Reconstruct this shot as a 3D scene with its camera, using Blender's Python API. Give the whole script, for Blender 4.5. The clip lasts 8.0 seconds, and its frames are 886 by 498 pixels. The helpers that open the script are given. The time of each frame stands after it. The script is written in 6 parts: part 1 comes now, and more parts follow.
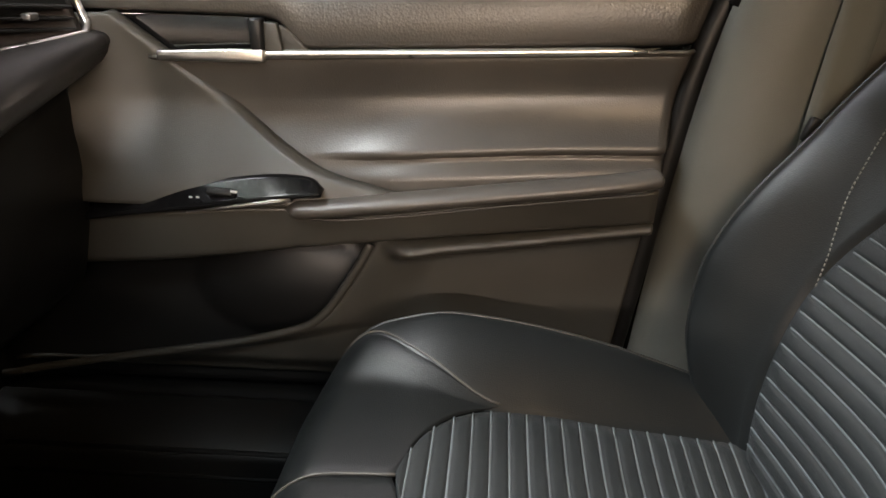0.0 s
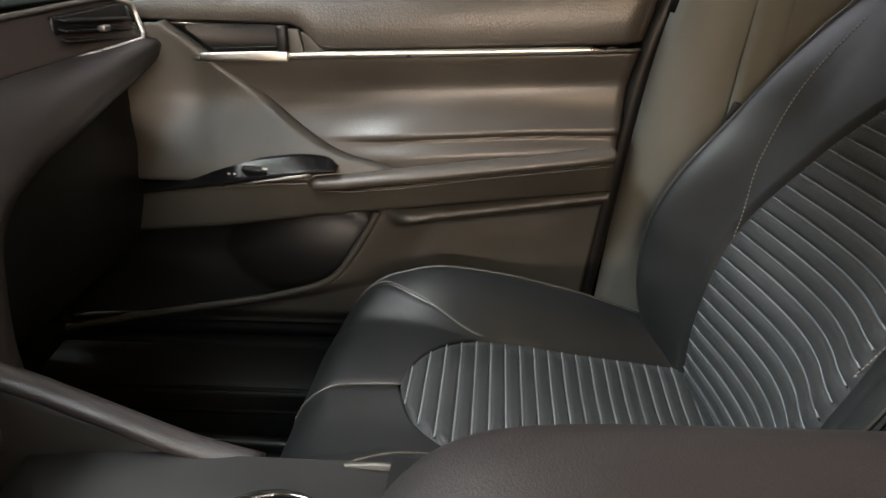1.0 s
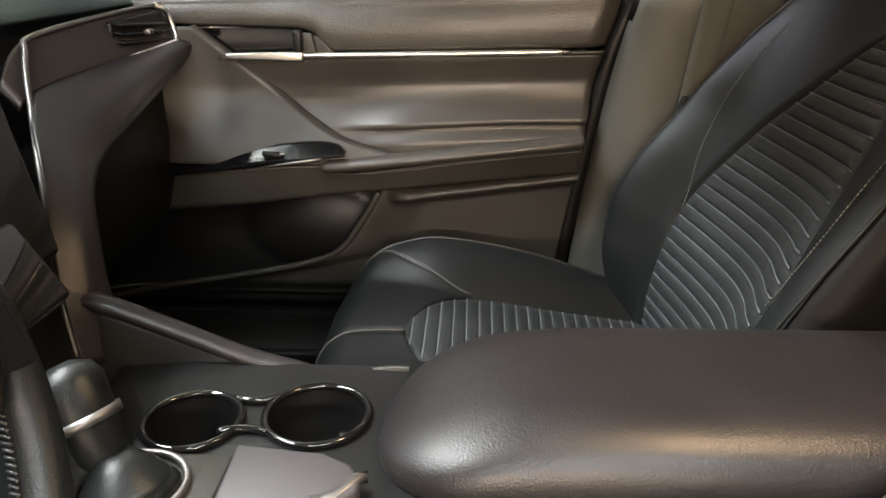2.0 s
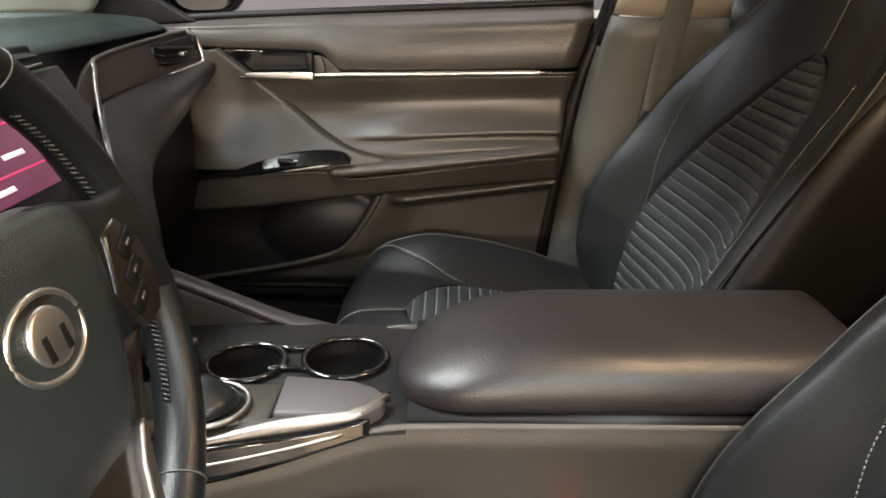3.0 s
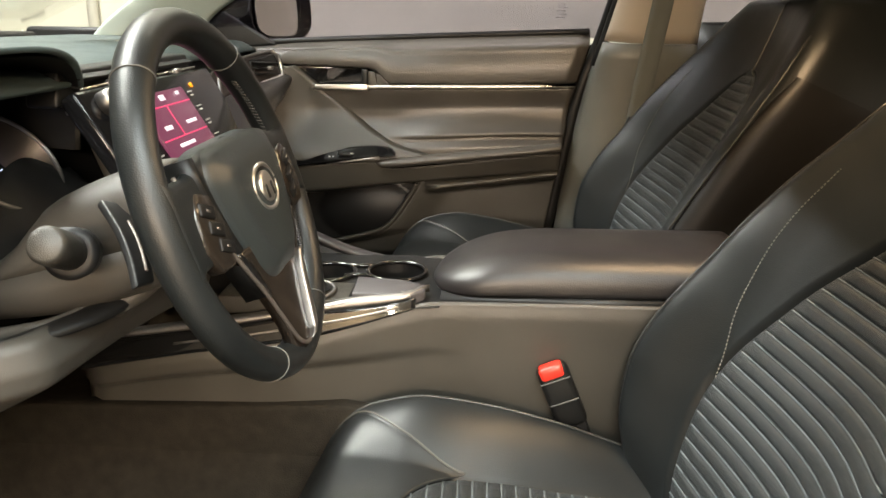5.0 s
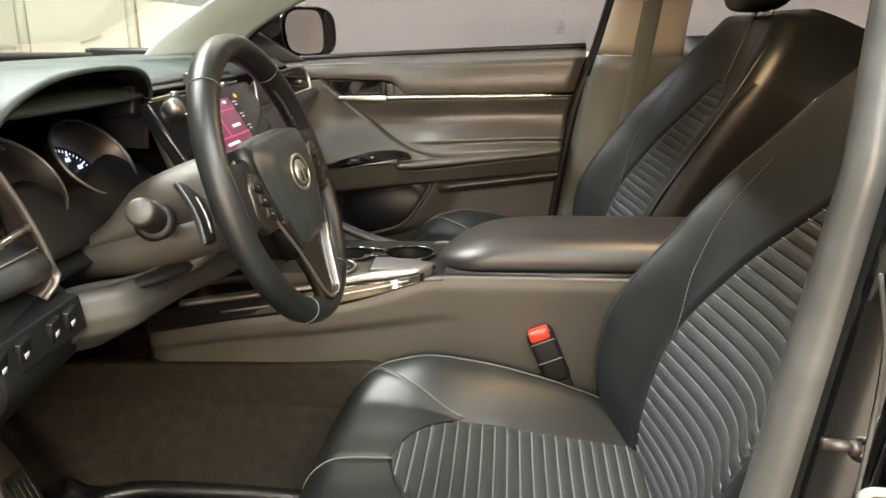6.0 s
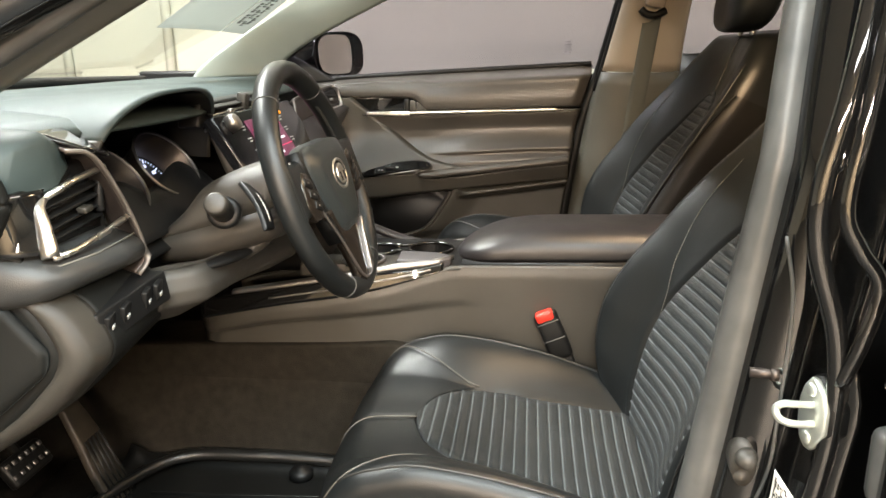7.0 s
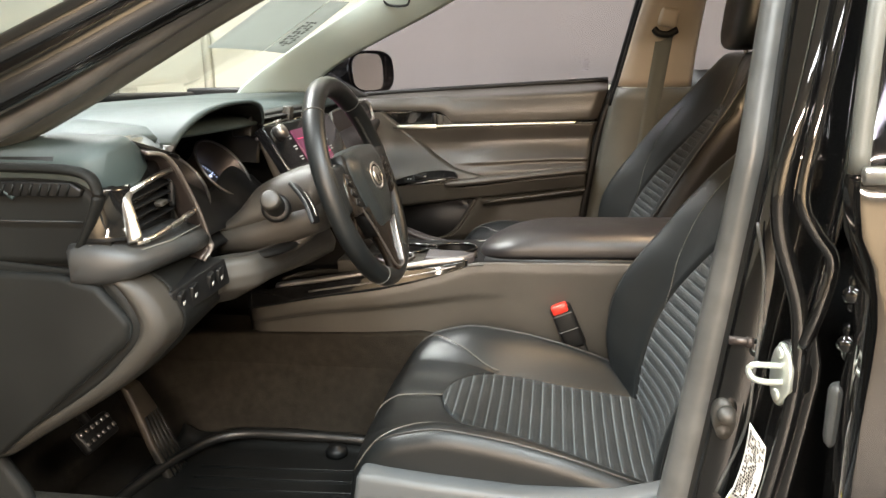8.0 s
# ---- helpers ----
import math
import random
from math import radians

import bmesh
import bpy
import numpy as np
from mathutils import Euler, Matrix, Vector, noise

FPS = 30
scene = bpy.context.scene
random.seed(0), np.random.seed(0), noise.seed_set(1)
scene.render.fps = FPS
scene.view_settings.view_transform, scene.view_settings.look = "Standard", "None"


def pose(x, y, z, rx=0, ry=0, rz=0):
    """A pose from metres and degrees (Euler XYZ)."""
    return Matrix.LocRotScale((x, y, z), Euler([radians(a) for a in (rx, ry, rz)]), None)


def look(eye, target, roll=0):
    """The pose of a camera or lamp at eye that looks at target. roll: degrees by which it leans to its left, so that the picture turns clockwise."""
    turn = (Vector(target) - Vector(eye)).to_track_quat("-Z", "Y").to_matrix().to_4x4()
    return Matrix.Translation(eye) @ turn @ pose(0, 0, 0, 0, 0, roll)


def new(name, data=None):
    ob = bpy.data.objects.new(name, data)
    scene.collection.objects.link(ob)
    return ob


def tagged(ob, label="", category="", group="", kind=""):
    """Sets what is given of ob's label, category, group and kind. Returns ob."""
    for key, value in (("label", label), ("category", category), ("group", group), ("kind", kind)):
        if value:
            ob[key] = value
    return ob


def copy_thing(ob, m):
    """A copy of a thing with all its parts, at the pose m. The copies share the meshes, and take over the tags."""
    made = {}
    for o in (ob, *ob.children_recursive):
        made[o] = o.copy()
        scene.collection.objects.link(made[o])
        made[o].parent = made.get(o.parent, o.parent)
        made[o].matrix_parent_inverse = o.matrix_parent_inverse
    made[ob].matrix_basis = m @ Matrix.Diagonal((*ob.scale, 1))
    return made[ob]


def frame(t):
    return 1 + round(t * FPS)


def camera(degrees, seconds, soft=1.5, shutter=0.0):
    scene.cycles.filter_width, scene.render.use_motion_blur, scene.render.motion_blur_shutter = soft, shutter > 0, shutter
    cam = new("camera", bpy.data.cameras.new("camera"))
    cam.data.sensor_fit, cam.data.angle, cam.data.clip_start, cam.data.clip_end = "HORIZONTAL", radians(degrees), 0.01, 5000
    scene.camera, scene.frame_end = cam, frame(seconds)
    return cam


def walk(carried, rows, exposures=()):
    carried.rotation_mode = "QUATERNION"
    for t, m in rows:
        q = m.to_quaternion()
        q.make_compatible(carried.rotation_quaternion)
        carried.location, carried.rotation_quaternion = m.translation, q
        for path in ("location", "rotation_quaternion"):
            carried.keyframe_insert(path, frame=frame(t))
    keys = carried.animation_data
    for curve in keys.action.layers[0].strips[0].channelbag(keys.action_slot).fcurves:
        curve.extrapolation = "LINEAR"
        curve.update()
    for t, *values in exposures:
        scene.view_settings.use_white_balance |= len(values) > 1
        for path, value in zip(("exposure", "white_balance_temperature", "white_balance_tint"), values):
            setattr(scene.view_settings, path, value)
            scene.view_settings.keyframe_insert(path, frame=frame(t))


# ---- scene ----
cam = camera(61.9, 8.0)
PATH = [
    (0, (0.022, -0.157, 0.982), (-0.118, 1.697, 0.244), 0.3),
    (0.5, (0.04, -0.258, 0.985), (-0.106, 1.594, 0.243), -0.3),
    (1, (0.045, -0.353, 1.015), (-0.094, 1.494, 0.261), -0.3),
    (1.5, (0.041, -0.446, 1.025), (-0.073, 1.402, 0.269), -0.1),
    (3, (0.014, -0.719, 1.05), (-0.016, 1.158, 0.361), 0.5),
    (3.5, (0.018, -0.814, 1.044), (-0.012, 1.071, 0.376), 0.6),
    (4, (0.016, -0.91, 1.044), (-0.022, 0.981, 0.393), 0.8),
    (4.5, (0.013, -0.995, 1.044), (-0.045, 0.9, 0.409), 1.0),
    (5.8, (0.066, -1.282, 1.048), (-0.095, 0.628, 0.477), 0.2),
    (6, (0.073, -1.309, 1.053), (-0.094, 0.6, 0.481), -0.0),
    (6.5, (0.089, -1.374, 1.054), (-0.109, 0.539, 0.502), -0.4),
    (7, (0.1, -1.503, 1.064), (-0.128, 0.412, 0.535), -0.8),
    (7.5, (0.102, -1.592, 1.067), (-0.158, 0.326, 0.562), -0.9),
    (8, (0.12, -1.653, 1.063), (-0.177, 0.265, 0.579), -1.0),
]
EXPOSURE = [   # the clip's camera opens up and warms a little on its way out of the car
    (0.0, 0.08, 6400, 11),
    (1.5, 0.06, 6400, 10),
    (3.0, -0.07, 6400, 9),
    (3.5, -0.07, 6400, 7),
    (4.0, 0.0, 6600, 5),
    (4.5, 0.08, 6800, 7),
    (6.0, 0.28, 6800, 7),
    (7.0, 0.22, 6650, 8),
    (8.0, 0.16, 6550, 9),
]
walk(cam, [(t, look(eye, target, roll)) for t, eye, target, roll in PATH], EXPOSURE)

# ---- light of the hall: white ceiling panels, lit walls ----
world = bpy.data.worlds.new("hall_air")
world.use_nodes = True
world.node_tree.nodes["Background"].inputs[0].default_value = (1.0, 0.90, 0.86, 1)
world.node_tree.nodes["Background"].inputs[1].default_value = 0.02
scene.world = world


def area(name, x, y, z, sx, sy, watts, colour=(1.0, 0.86, 0.68), aim=None):
    d = bpy.data.lights.new(name, "AREA")
    d.shape, d.size, d.size_y, d.energy, d.color = "RECTANGLE", sx, sy, watts, colour
    ob = new(name, d)
    ob.matrix_world = look((x, y, z), aim or (x, y, z - 1))
    return ob


area("ceiling_lamp_light", 0.7, -2.35, 3.33, 2.6, 0.5, 270, (0.85, 0.96, 1.0))
area("ceiling_lamp_light", 0.9, -4.6, 3.33, 3.4, 0.5, 170, (0.95, 0.97, 1.0))
area("ceiling_lamp_light", 0.9, -7.2, 2.50, 4.4, 0.6, 2100, (1.0, 0.81, 0.65))
area("ceiling_lamp_light", -1.75, 0.15, 3.33, 0.6, 2.4, 320, (0.96, 0.99, 1.0))
area("ceiling_lamp_light", -0.3, 2.35, 3.33, 4.0, 0.4, 50, (1.0, 0.97, 0.90))
area("ceiling_lamp_light", 3.4, -1.0, 3.33, 0.6, 3.4, 280, (1.0, 0.93, 0.82))
# warm courtesy lamp in the car roof, on while the door is open
area("dome_light", 0.40, -0.20, 1.345, 0.20, 0.12, 4.6, (1.0, 0.68, 0.40))

# ---- tools ----
def V(*a):
    return Vector(a)


def curve(x, pts):
    """Smooth value at x through (x, value) pairs in rising order."""
    n = len(pts)
    if x <= pts[0][0]:
        return pts[0][1]
    if x >= pts[-1][0]:
        return pts[-1][1]
    i = next(k for k in range(n - 1) if x <= pts[k + 1][0])
    sl = [(pts[k + 1][1] - pts[k][1]) / (pts[k + 1][0] - pts[k][0]) for k in range(n - 1)]

    def tangent(k):
        if k == 0:
            return sl[0]
        if k == n - 1:
            return sl[-1]
        if sl[k - 1] * sl[k] <= 0:
            return 0.0
        return 2 * sl[k - 1] * sl[k] / (sl[k - 1] + sl[k])
    h = pts[i + 1][0] - pts[i][0]
    t = (x - pts[i][0]) / h
    a, b = pts[i][1], pts[i + 1][1]
    m, q = tangent(i) * h, tangent(i + 1) * h
    return (2 * t**3 - 3 * t**2 + 1) * a + (t**3 - 2 * t**2 + t) * m + (3 * t**2 - 2 * t**3) * b + (t**3 - t**2) * q


def ss(a, b, x):
    t = min(1.0, max(0.0, (x - a) / (b - a)))
    return t * t * (3 - 2 * t)


def spline(pts, n=8, closed=False):
    """Points of a smooth line through pts."""
    p = [Vector(q) for q in pts]
    out, m = [], len(p)
    for i in range(m if closed else m - 1):
        a, b = p[i], p[(i + 1) % m]
        c = p[(i - 1) % m] if closed or i > 0 else a * 2 - b
        d = p[(i + 2) % m] if closed or i + 2 < m else b * 2 - a
        for k in range(n):
            t = k / n
            out.append(0.5 * ((2 * a) + (b - c) * t + (2 * c - 5 * a + 4 * b - d) * t * t + (3 * a - c - 3 * b + d) * t**3))
    if not closed:
        out.append(p[-1])
    return out


def part(name, bm, material, parent=None, label="", smooth=True, mods=()):
    me = bpy.data.meshes.new(name)
    bmesh.ops.recalc_face_normals(bm, faces=bm.faces[:])
    for f in bm.faces:
        f.smooth = smooth
    bm.to_mesh(me)
    bm.free()
    me.materials.append(material)
    ob = new(name, me)
    if parent:
        ob.parent = parent
        if not parent.data:
            ob.matrix_parent_inverse = parent.matrix_basis.inverted()
    if label:
        ob["label"] = label
    for kind, value in mods:
        m = ob.modifiers.new(kind, kind)
        if kind == "SOLIDIFY":
            m.thickness, m.offset = value
        elif kind == "SUBSURF":
            m.levels = m.render_levels = value
        elif kind == "BEVEL":
            m.width, m.segments, m.limit_method, m.angle_limit = value, 3, "ANGLE", radians(35)
    return ob


def thing(name, label, category, group="", kind="", at=None):
    ob = new(name)
    ob.empty_display_size = 0.05
    if at:
        ob.matrix_basis = at
    return tagged(ob, label, category, group, kind)


def sheet(fn, nu, nv, wrap_u=False, wrap_v=False):
    """A bmesh grid from fn(u, v), u and v from 0 to 1."""
    bm = bmesh.new()
    mu, mv = (nu if wrap_u else nu + 1), (nv if wrap_v else nv + 1)
    vs = [[bm.verts.new(fn(i / nu, j / nv)) for j in range(mv)] for i in range(mu)]
    for i in range(nu):
        for j in range(nv):
            try:
                bm.faces.new((vs[i][j], vs[(i + 1) % mu][j], vs[(i + 1) % mu][(j + 1) % mv], vs[i][(j + 1) % mv]))
            except ValueError:
                pass
    return bm


def loft(rings, cap=True, closed=True):
    bm = bmesh.new()
    vs = [[bm.verts.new(p) for p in r] for r in rings]
    n = len(rings[0])
    for i in range(len(rings) - 1):
        for j in range(n if closed else n - 1):
            k = (j + 1) % n
            bm.faces.new((vs[i][j], vs[i + 1][j], vs[i + 1][k], vs[i][k]))
    if cap:
        bm.faces.new(vs[0])
        bm.faces.new(vs[-1][::-1])
    return bm


def tube(pts, r, n=8, closed=False, flat=1.0, up=(0, 0, 1)):
    """A round or flattened tube along pts; r is a number or a function of 0..1."""
    pts = [Vector(p) for p in pts]
    m, rings = len(pts), []
    for i, p in enumerate(pts):
        a = pts[(i - 1) % m] if closed or i else p
        b = pts[(i + 1) % m] if closed or i < m - 1 else p
        t = (b - a).normalized()
        side = t.cross(Vector(up))
        side = side.normalized() if side.length > 1e-4 else t.orthogonal().normalized()
        top = side.cross(t)
        rr = r(i / max(1, m - 1)) if callable(r) else r
        rings.append([p + side * (math.cos(2 * math.pi * k / n) * rr) + top * (math.sin(2 * math.pi * k / n) * rr * flat) for k in range(n)])
    if closed:
        rings.append(rings[0])
        bm = bmesh.new()
        vs = [[bm.verts.new(q) for q in ring] for ring in rings[:-1]]
        for i in range(m):
            for j in range(n):
                k, l = (j + 1) % n, (i + 1) % m
                bm.faces.new((vs[i][j], vs[l][j], vs[l][k], vs[i][k]))
        return bm
    return loft(rings)


def cyl(a, b, r0, r1=None, n=20):
    a, b = Vector(a), Vector(b)
    r1 = r0 if r1 is None else r1
    return tube([a, a.lerp(b, 0.5), b], lambda t: r0 + (r1 - r0) * t, n)


def lathe(a, b, prof, n=28):
    """Turned shape about the line a to b; prof: (0..1 along it, radius)."""
    a, b = Vector(a), Vector(b)
    t = (b - a).normalized()
    s = t.orthogonal().normalized()
    q = t.cross(s)
    return loft([[a.lerp(b, h) + (s * math.cos(2 * math.pi * k / n) + q * math.sin(2 * math.pi * k / n)) * r for k in range(n)] for h, r in prof])


def prism(poly, axis, lo, hi):
    """A flat outline pushed along an axis."""
    def P(p, w):
        if axis == "y":
            return Vector((p[0], w, p[1]))
        if axis == "x":
            return Vector((w, p[0], p[1]))
        return Vector((p[0], p[1], w))
    return loft([[P(p, lo) for p in poly], [P(p, hi) for p in poly]])


def box(cx, cy, cz, sx, sy, sz, m=None, bev=0.0, seg=2):
    bm = bmesh.new()
    bmesh.ops.create_cube(bm, size=1)
    for v in bm.verts:
        v.co = Vector((v.co.x * sx, v.co.y * sy, v.co.z * sz))
    if bev:
        bmesh.ops.bevel(bm, geom=bm.edges[:], offset=bev, segments=seg, affect="EDGES", profile=0.5)
    for v in bm.verts:
        v.co = (m @ v.co if m else v.co) + Vector((cx, cy, cz))
    return bm


def rot(rx=0, ry=0, rz=0):
    return Euler((radians(rx), radians(ry), radians(rz))).to_matrix()


def merged(*bms):
    out = bmesh.new()
    for b in bms:
        me = bpy.data.meshes.new("scratch")
        b.to_mesh(me)
        b.free()
        out.from_mesh(me)
        bpy.data.meshes.remove(me)
    return out


# ---- materials ----
def mat(name, colour, rough=0.5, metal=0.0, vary=0.25, grain=0.0, grain_size=900.0, blotch=6.0, spec=0.5, coat=0.0, emit=None, strength=0.0, rough_vary=0.04, sheen=0.0, wrinkle=0.0):
    """Colour varied by soft blotches, fine pebble relief, uneven gloss."""
    m = bpy.data.materials.new(name)
    m.use_nodes = True
    nt = m.node_tree
    N, L = nt.nodes, nt.links
    b = N["Principled BSDF"]
    b.inputs["Metallic"].default_value = metal
    b.inputs["Specular IOR Level"].default_value = spec
    b.inputs["Coat Weight"].default_value = coat
    b.inputs["Coat Roughness"].default_value = 0.03
    if sheen:
        b.inputs["Sheen Weight"].default_value = sheen
    tc = N.new("ShaderNodeTexCoord")
    big = N.new("ShaderNodeTexNoise")
    big.inputs["Scale"].default_value, big.inputs["Detail"].default_value = blotch, 5
    L.new(tc.outputs["Object"], big.inputs["Vector"])
    ramp = N.new("ShaderNodeMapRange")
    ramp.inputs[1].default_value, ramp.inputs[2].default_value = 0.3, 0.7
    ramp.inputs[3].default_value, ramp.inputs[4].default_value = 1 - vary, 1 + vary
    L.new(big.outputs["Fac"], ramp.inputs[0])
    mix = N.new("ShaderNodeVectorMath")
    mix.operation = "SCALE"
    mix.inputs[0].default_value = colour
    L.new(ramp.outputs[0], mix.inputs["Scale"])
    L.new(mix.outputs[0], b.inputs["Base Color"])
    rr = N.new("ShaderNodeMapRange")
    rr.inputs[1].default_value, rr.inputs[2].default_value = 0.3, 0.7
    rr.inputs[3].default_value, rr.inputs[4].default_value = max(0.02, rough - rough_vary), min(1, rough + rough_vary)
    mid = N.new("ShaderNodeTexNoise")
    mid.inputs["Scale"].default_value, mid.inputs["Detail"].default_value = blotch * 2.3, 2
    L.new(tc.outputs["Object"], mid.inputs["Vector"])
    L.new(mid.outputs["Fac"], rr.inputs[0])
    L.new(rr.outputs[0], b.inputs["Roughness"])
    if grain:
        vor = N.new("ShaderNodeTexVoronoi")
        vor.inputs["Scale"].default_value = grain_size
        L.new(tc.outputs["Object"], vor.inputs["Vector"])
        bump = N.new("ShaderNodeBump")
        bump.inputs["Strength"].default_value, bump.inputs["Distance"].default_value = grain, 0.0006
        L.new(vor.outputs["Distance"], bump.inputs["Height"])
        last = bump
        if wrinkle:
            wn = N.new("ShaderNodeTexNoise")
            wn.inputs["Scale"].default_value, wn.inputs["Detail"].default_value, wn.inputs["Distortion"].default_value = 26, 6, 1.2
            L.new(tc.outputs["Object"], wn.inputs["Vector"])
            b2 = N.new("ShaderNodeBump")
            b2.inputs["Strength"].default_value, b2.inputs["Distance"].default_value = wrinkle, 0.004
            L.new(wn.outputs["Fac"], b2.inputs["Height"])
            L.new(bump.outputs[0], b2.inputs["Normal"])
            last = b2
        L.new(last.outputs[0], b.inputs["Normal"])
    if emit:
        b.inputs["Emission Color"].default_value = (*emit, 1)
        b.inputs["Emission Strength"].default_value = strength
    return m


def glass(name, tint=(1, 1, 1)):
    """Thin clear pane: straight view, stronger mirror at a slant."""
    m = bpy.data.materials.new(name)
    m.use_nodes = True
    nt = m.node_tree
    N, L = nt.nodes, nt.links
    N.remove(N["Principled BSDF"])
    tr, gl, mx, lw, pw = N.new("ShaderNodeBsdfTransparent"), N.new("ShaderNodeBsdfGlossy"), N.new("ShaderNodeMixShader"), N.new("ShaderNodeLayerWeight"), N.new("ShaderNodeMath")
    tr.inputs[0].default_value = (*tint, 1)
    gl.inputs["Roughness"].default_value = 0.02
    lw.inputs[0].default_value = 0.5
    pw.operation, pw.inputs[1].default_value = "POWER", 5.0
    ad = N.new("ShaderNodeMath")
    ad.operation, ad.inputs[1].default_value, ad.inputs[2].default_value = "MULTIPLY_ADD", 0.55, 0.02
    L.new(lw.outputs["Facing"], pw.inputs[0])
    L.new(pw.outputs[0], ad.inputs[0])
    L.new(ad.outputs[0], mx.inputs[0])
    L.new(tr.outputs[0], mx.inputs[1])
    L.new(gl.outputs[0], mx.inputs[2])
    L.new(mx.outputs[0], N["Material Output"].inputs[0])
    return m


VINYL = mat("soft_door_vinyl", (0.050, 0.0452, 0.0395), 0.33, grain=0.22, grain_size=480, vary=0.2)
PEBBLE = mat("pebbled_door_vinyl", (0.062, 0.0560, 0.0490), 0.33, grain=0.55, grain_size=330, vary=0.2)
HUBSKIN = mat("airbag_cover_skin", (0.020, 0.024, 0.0245), 0.34, grain=0.4, grain_size=900, vary=0.12)
GLOSSBROWN = mat("satin_brown_black", (0.016, 0.012, 0.009), 0.22, vary=0.15)
HARD = mat("grained_hard_plastic", (0.026, 0.024, 0.020), 0.40, grain=0.4, grain_size=1100, vary=0.2)
DASHTOP = mat("dash_soft_plastic", (0.034, 0.049, 0.049), 0.52, grain=0.4, grain_size=900, vary=0.12, spec=0.38)
# seam leather made paler: the highlight along the fold is in its colour
LITSEAM = mat("lit_leather_seam", (0.07, 0.066, 0.058), 0.4, vary=0.1)
SEAM = mat("black_leather_seam", (0.022, 0.022, 0.021), 0.4, vary=0.1)
PADBROWN = mat("dash_pad_leather", (0.017, 0.0148, 0.0152), 0.36, grain=0.3, grain_size=800, vary=0.15)
LIDLEATHER = mat("lid_leather", (0.0145, 0.0128, 0.0132), 0.40, grain=0.3, grain_size=520, vary=0.15, wrinkle=0.06)
LEATHER = mat("seat_leather", (0.0078, 0.0092, 0.0096), 0.39, grain=0.25, grain_size=700, vary=0.2, wrinkle=0.05, spec=0.42)
DOORHARD = mat("door_hard_plastic", (0.037, 0.0345, 0.029), 0.33, grain=0.4, grain_size=1100, vary=0.2)
KNEE = mat("grey_lower_dash_plastic", (0.040, 0.037, 0.032), 0.46, grain=0.4, grain_size=1100, vary=0.15)
# paler knee panel plastic: light on the rounded corner is in the colour
FOLD = mat("lit_fold_plastic", (0.032, 0.030, 0.026), 0.46, grain=0.4, grain_size=1100, vary=0.15, spec=0.4)
SHIELD = mat("pale_grey_seat_plastic", (0.075, 0.082, 0.086), 0.45, grain=0.3, grain_size=900, vary=0.12)
ROLLPAD = mat("padded_dash_roll", (0.030, 0.031, 0.031), 0.42, grain=0.4, grain_size=800, vary=0.15)
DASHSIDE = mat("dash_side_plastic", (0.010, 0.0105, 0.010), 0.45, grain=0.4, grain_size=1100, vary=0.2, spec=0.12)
# shaded copy of the seat leather: darker and browner for the unlit sides
SIDELEATHER = mat("shaded_seat_leather", (0.007, 0.0062, 0.0056), 0.44, grain=0.25, grain_size=700, vary=0.2, wrinkle=0.05, spec=0.30)
RIBCLOTH = mat("ribbed_seat_cloth", (0.012, 0.0148, 0.0158), 0.5, grain=0.6, grain_size=1500, vary=0.15, sheen=0.04, spec=0.35)
RIBTHREAD = mat("rib_thread", (0.10, 0.115, 0.12), 0.7, vary=0.1)
THREAD = mat("pale_thread", (0.15, 0.145, 0.128), 0.7, vary=0.1)
GREYTHREAD = mat("grey_thread", (0.085, 0.085, 0.08), 0.7, vary=0.1)
GLOSS = mat("piano_black", (0.006, 0.006, 0.006), 0.06, vary=0.1, coat=0.5, rough_vary=0.03)
PAINT = mat("black_car_paint", (0.005, 0.005, 0.005), 0.07, vary=0.1, coat=1.0, rough_vary=0.02)
STACKBLACK = mat("satin_screen_bezel", (0.005, 0.005, 0.0055), 0.14, vary=0.1, spec=0.25)
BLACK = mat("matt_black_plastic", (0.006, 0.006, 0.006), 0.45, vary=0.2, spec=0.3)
CHROME = mat("satin_chrome", (0.78, 0.76, 0.72), 0.30, 1.0, vary=0.05)
SILVER = mat("silver_trim", (0.29, 0.275, 0.265), 0.44, 1.0, vary=0.06)
TOPGREY = mat("satin_grey_trim", (0.05, 0.046, 0.048), 0.5, 0.0, vary=0.06)
BRONZE = mat("satin_bronze_trim", (0.16, 0.14, 0.125), 0.45, 0.7, vary=0.10)
DARKTRIM = mat("dark_metal_trim", (0.075, 0.062, 0.056), 0.4, 0.7, vary=0.12)
ZINC = mat("zinc_plated_steel", (0.70, 0.74, 0.68), 0.33, 0.75, vary=0.05, blotch=20)
RUBBER = mat("weatherstrip_rubber", (0.075, 0.075, 0.072), 0.36, vary=0.25, blotch=20)
CARPET = mat("floor_carpet", (0.0160, 0.0138, 0.0108), 0.95, grain=1.0, grain_size=420, vary=0.25, blotch=45, spec=0.1)
WORN = mat("worn_pedal_rubber", (0.030, 0.024, 0.017), 0.5, vary=0.4, blotch=40, grain=0.4, grain_size=600)
MAT = mat("rubber_floor_mat", (0.007, 0.007, 0.0065), 0.35, grain=0.5, grain_size=500, vary=0.3)
BEIGE = mat("beige_pillar_trim", (0.36, 0.31, 0.25), 0.6, grain=0.3, grain_size=900, vary=0.06)
PILLARCOVER = mat("grey_pillar_cover", (0.098, 0.098, 0.086), 0.38, grain=0.4, grain_size=900, vary=0.15)
PILLAR = mat("grey_pillar_plastic", (0.040, 0.037, 0.032), 0.42, grain=0.4, grain_size=900, vary=0.15)
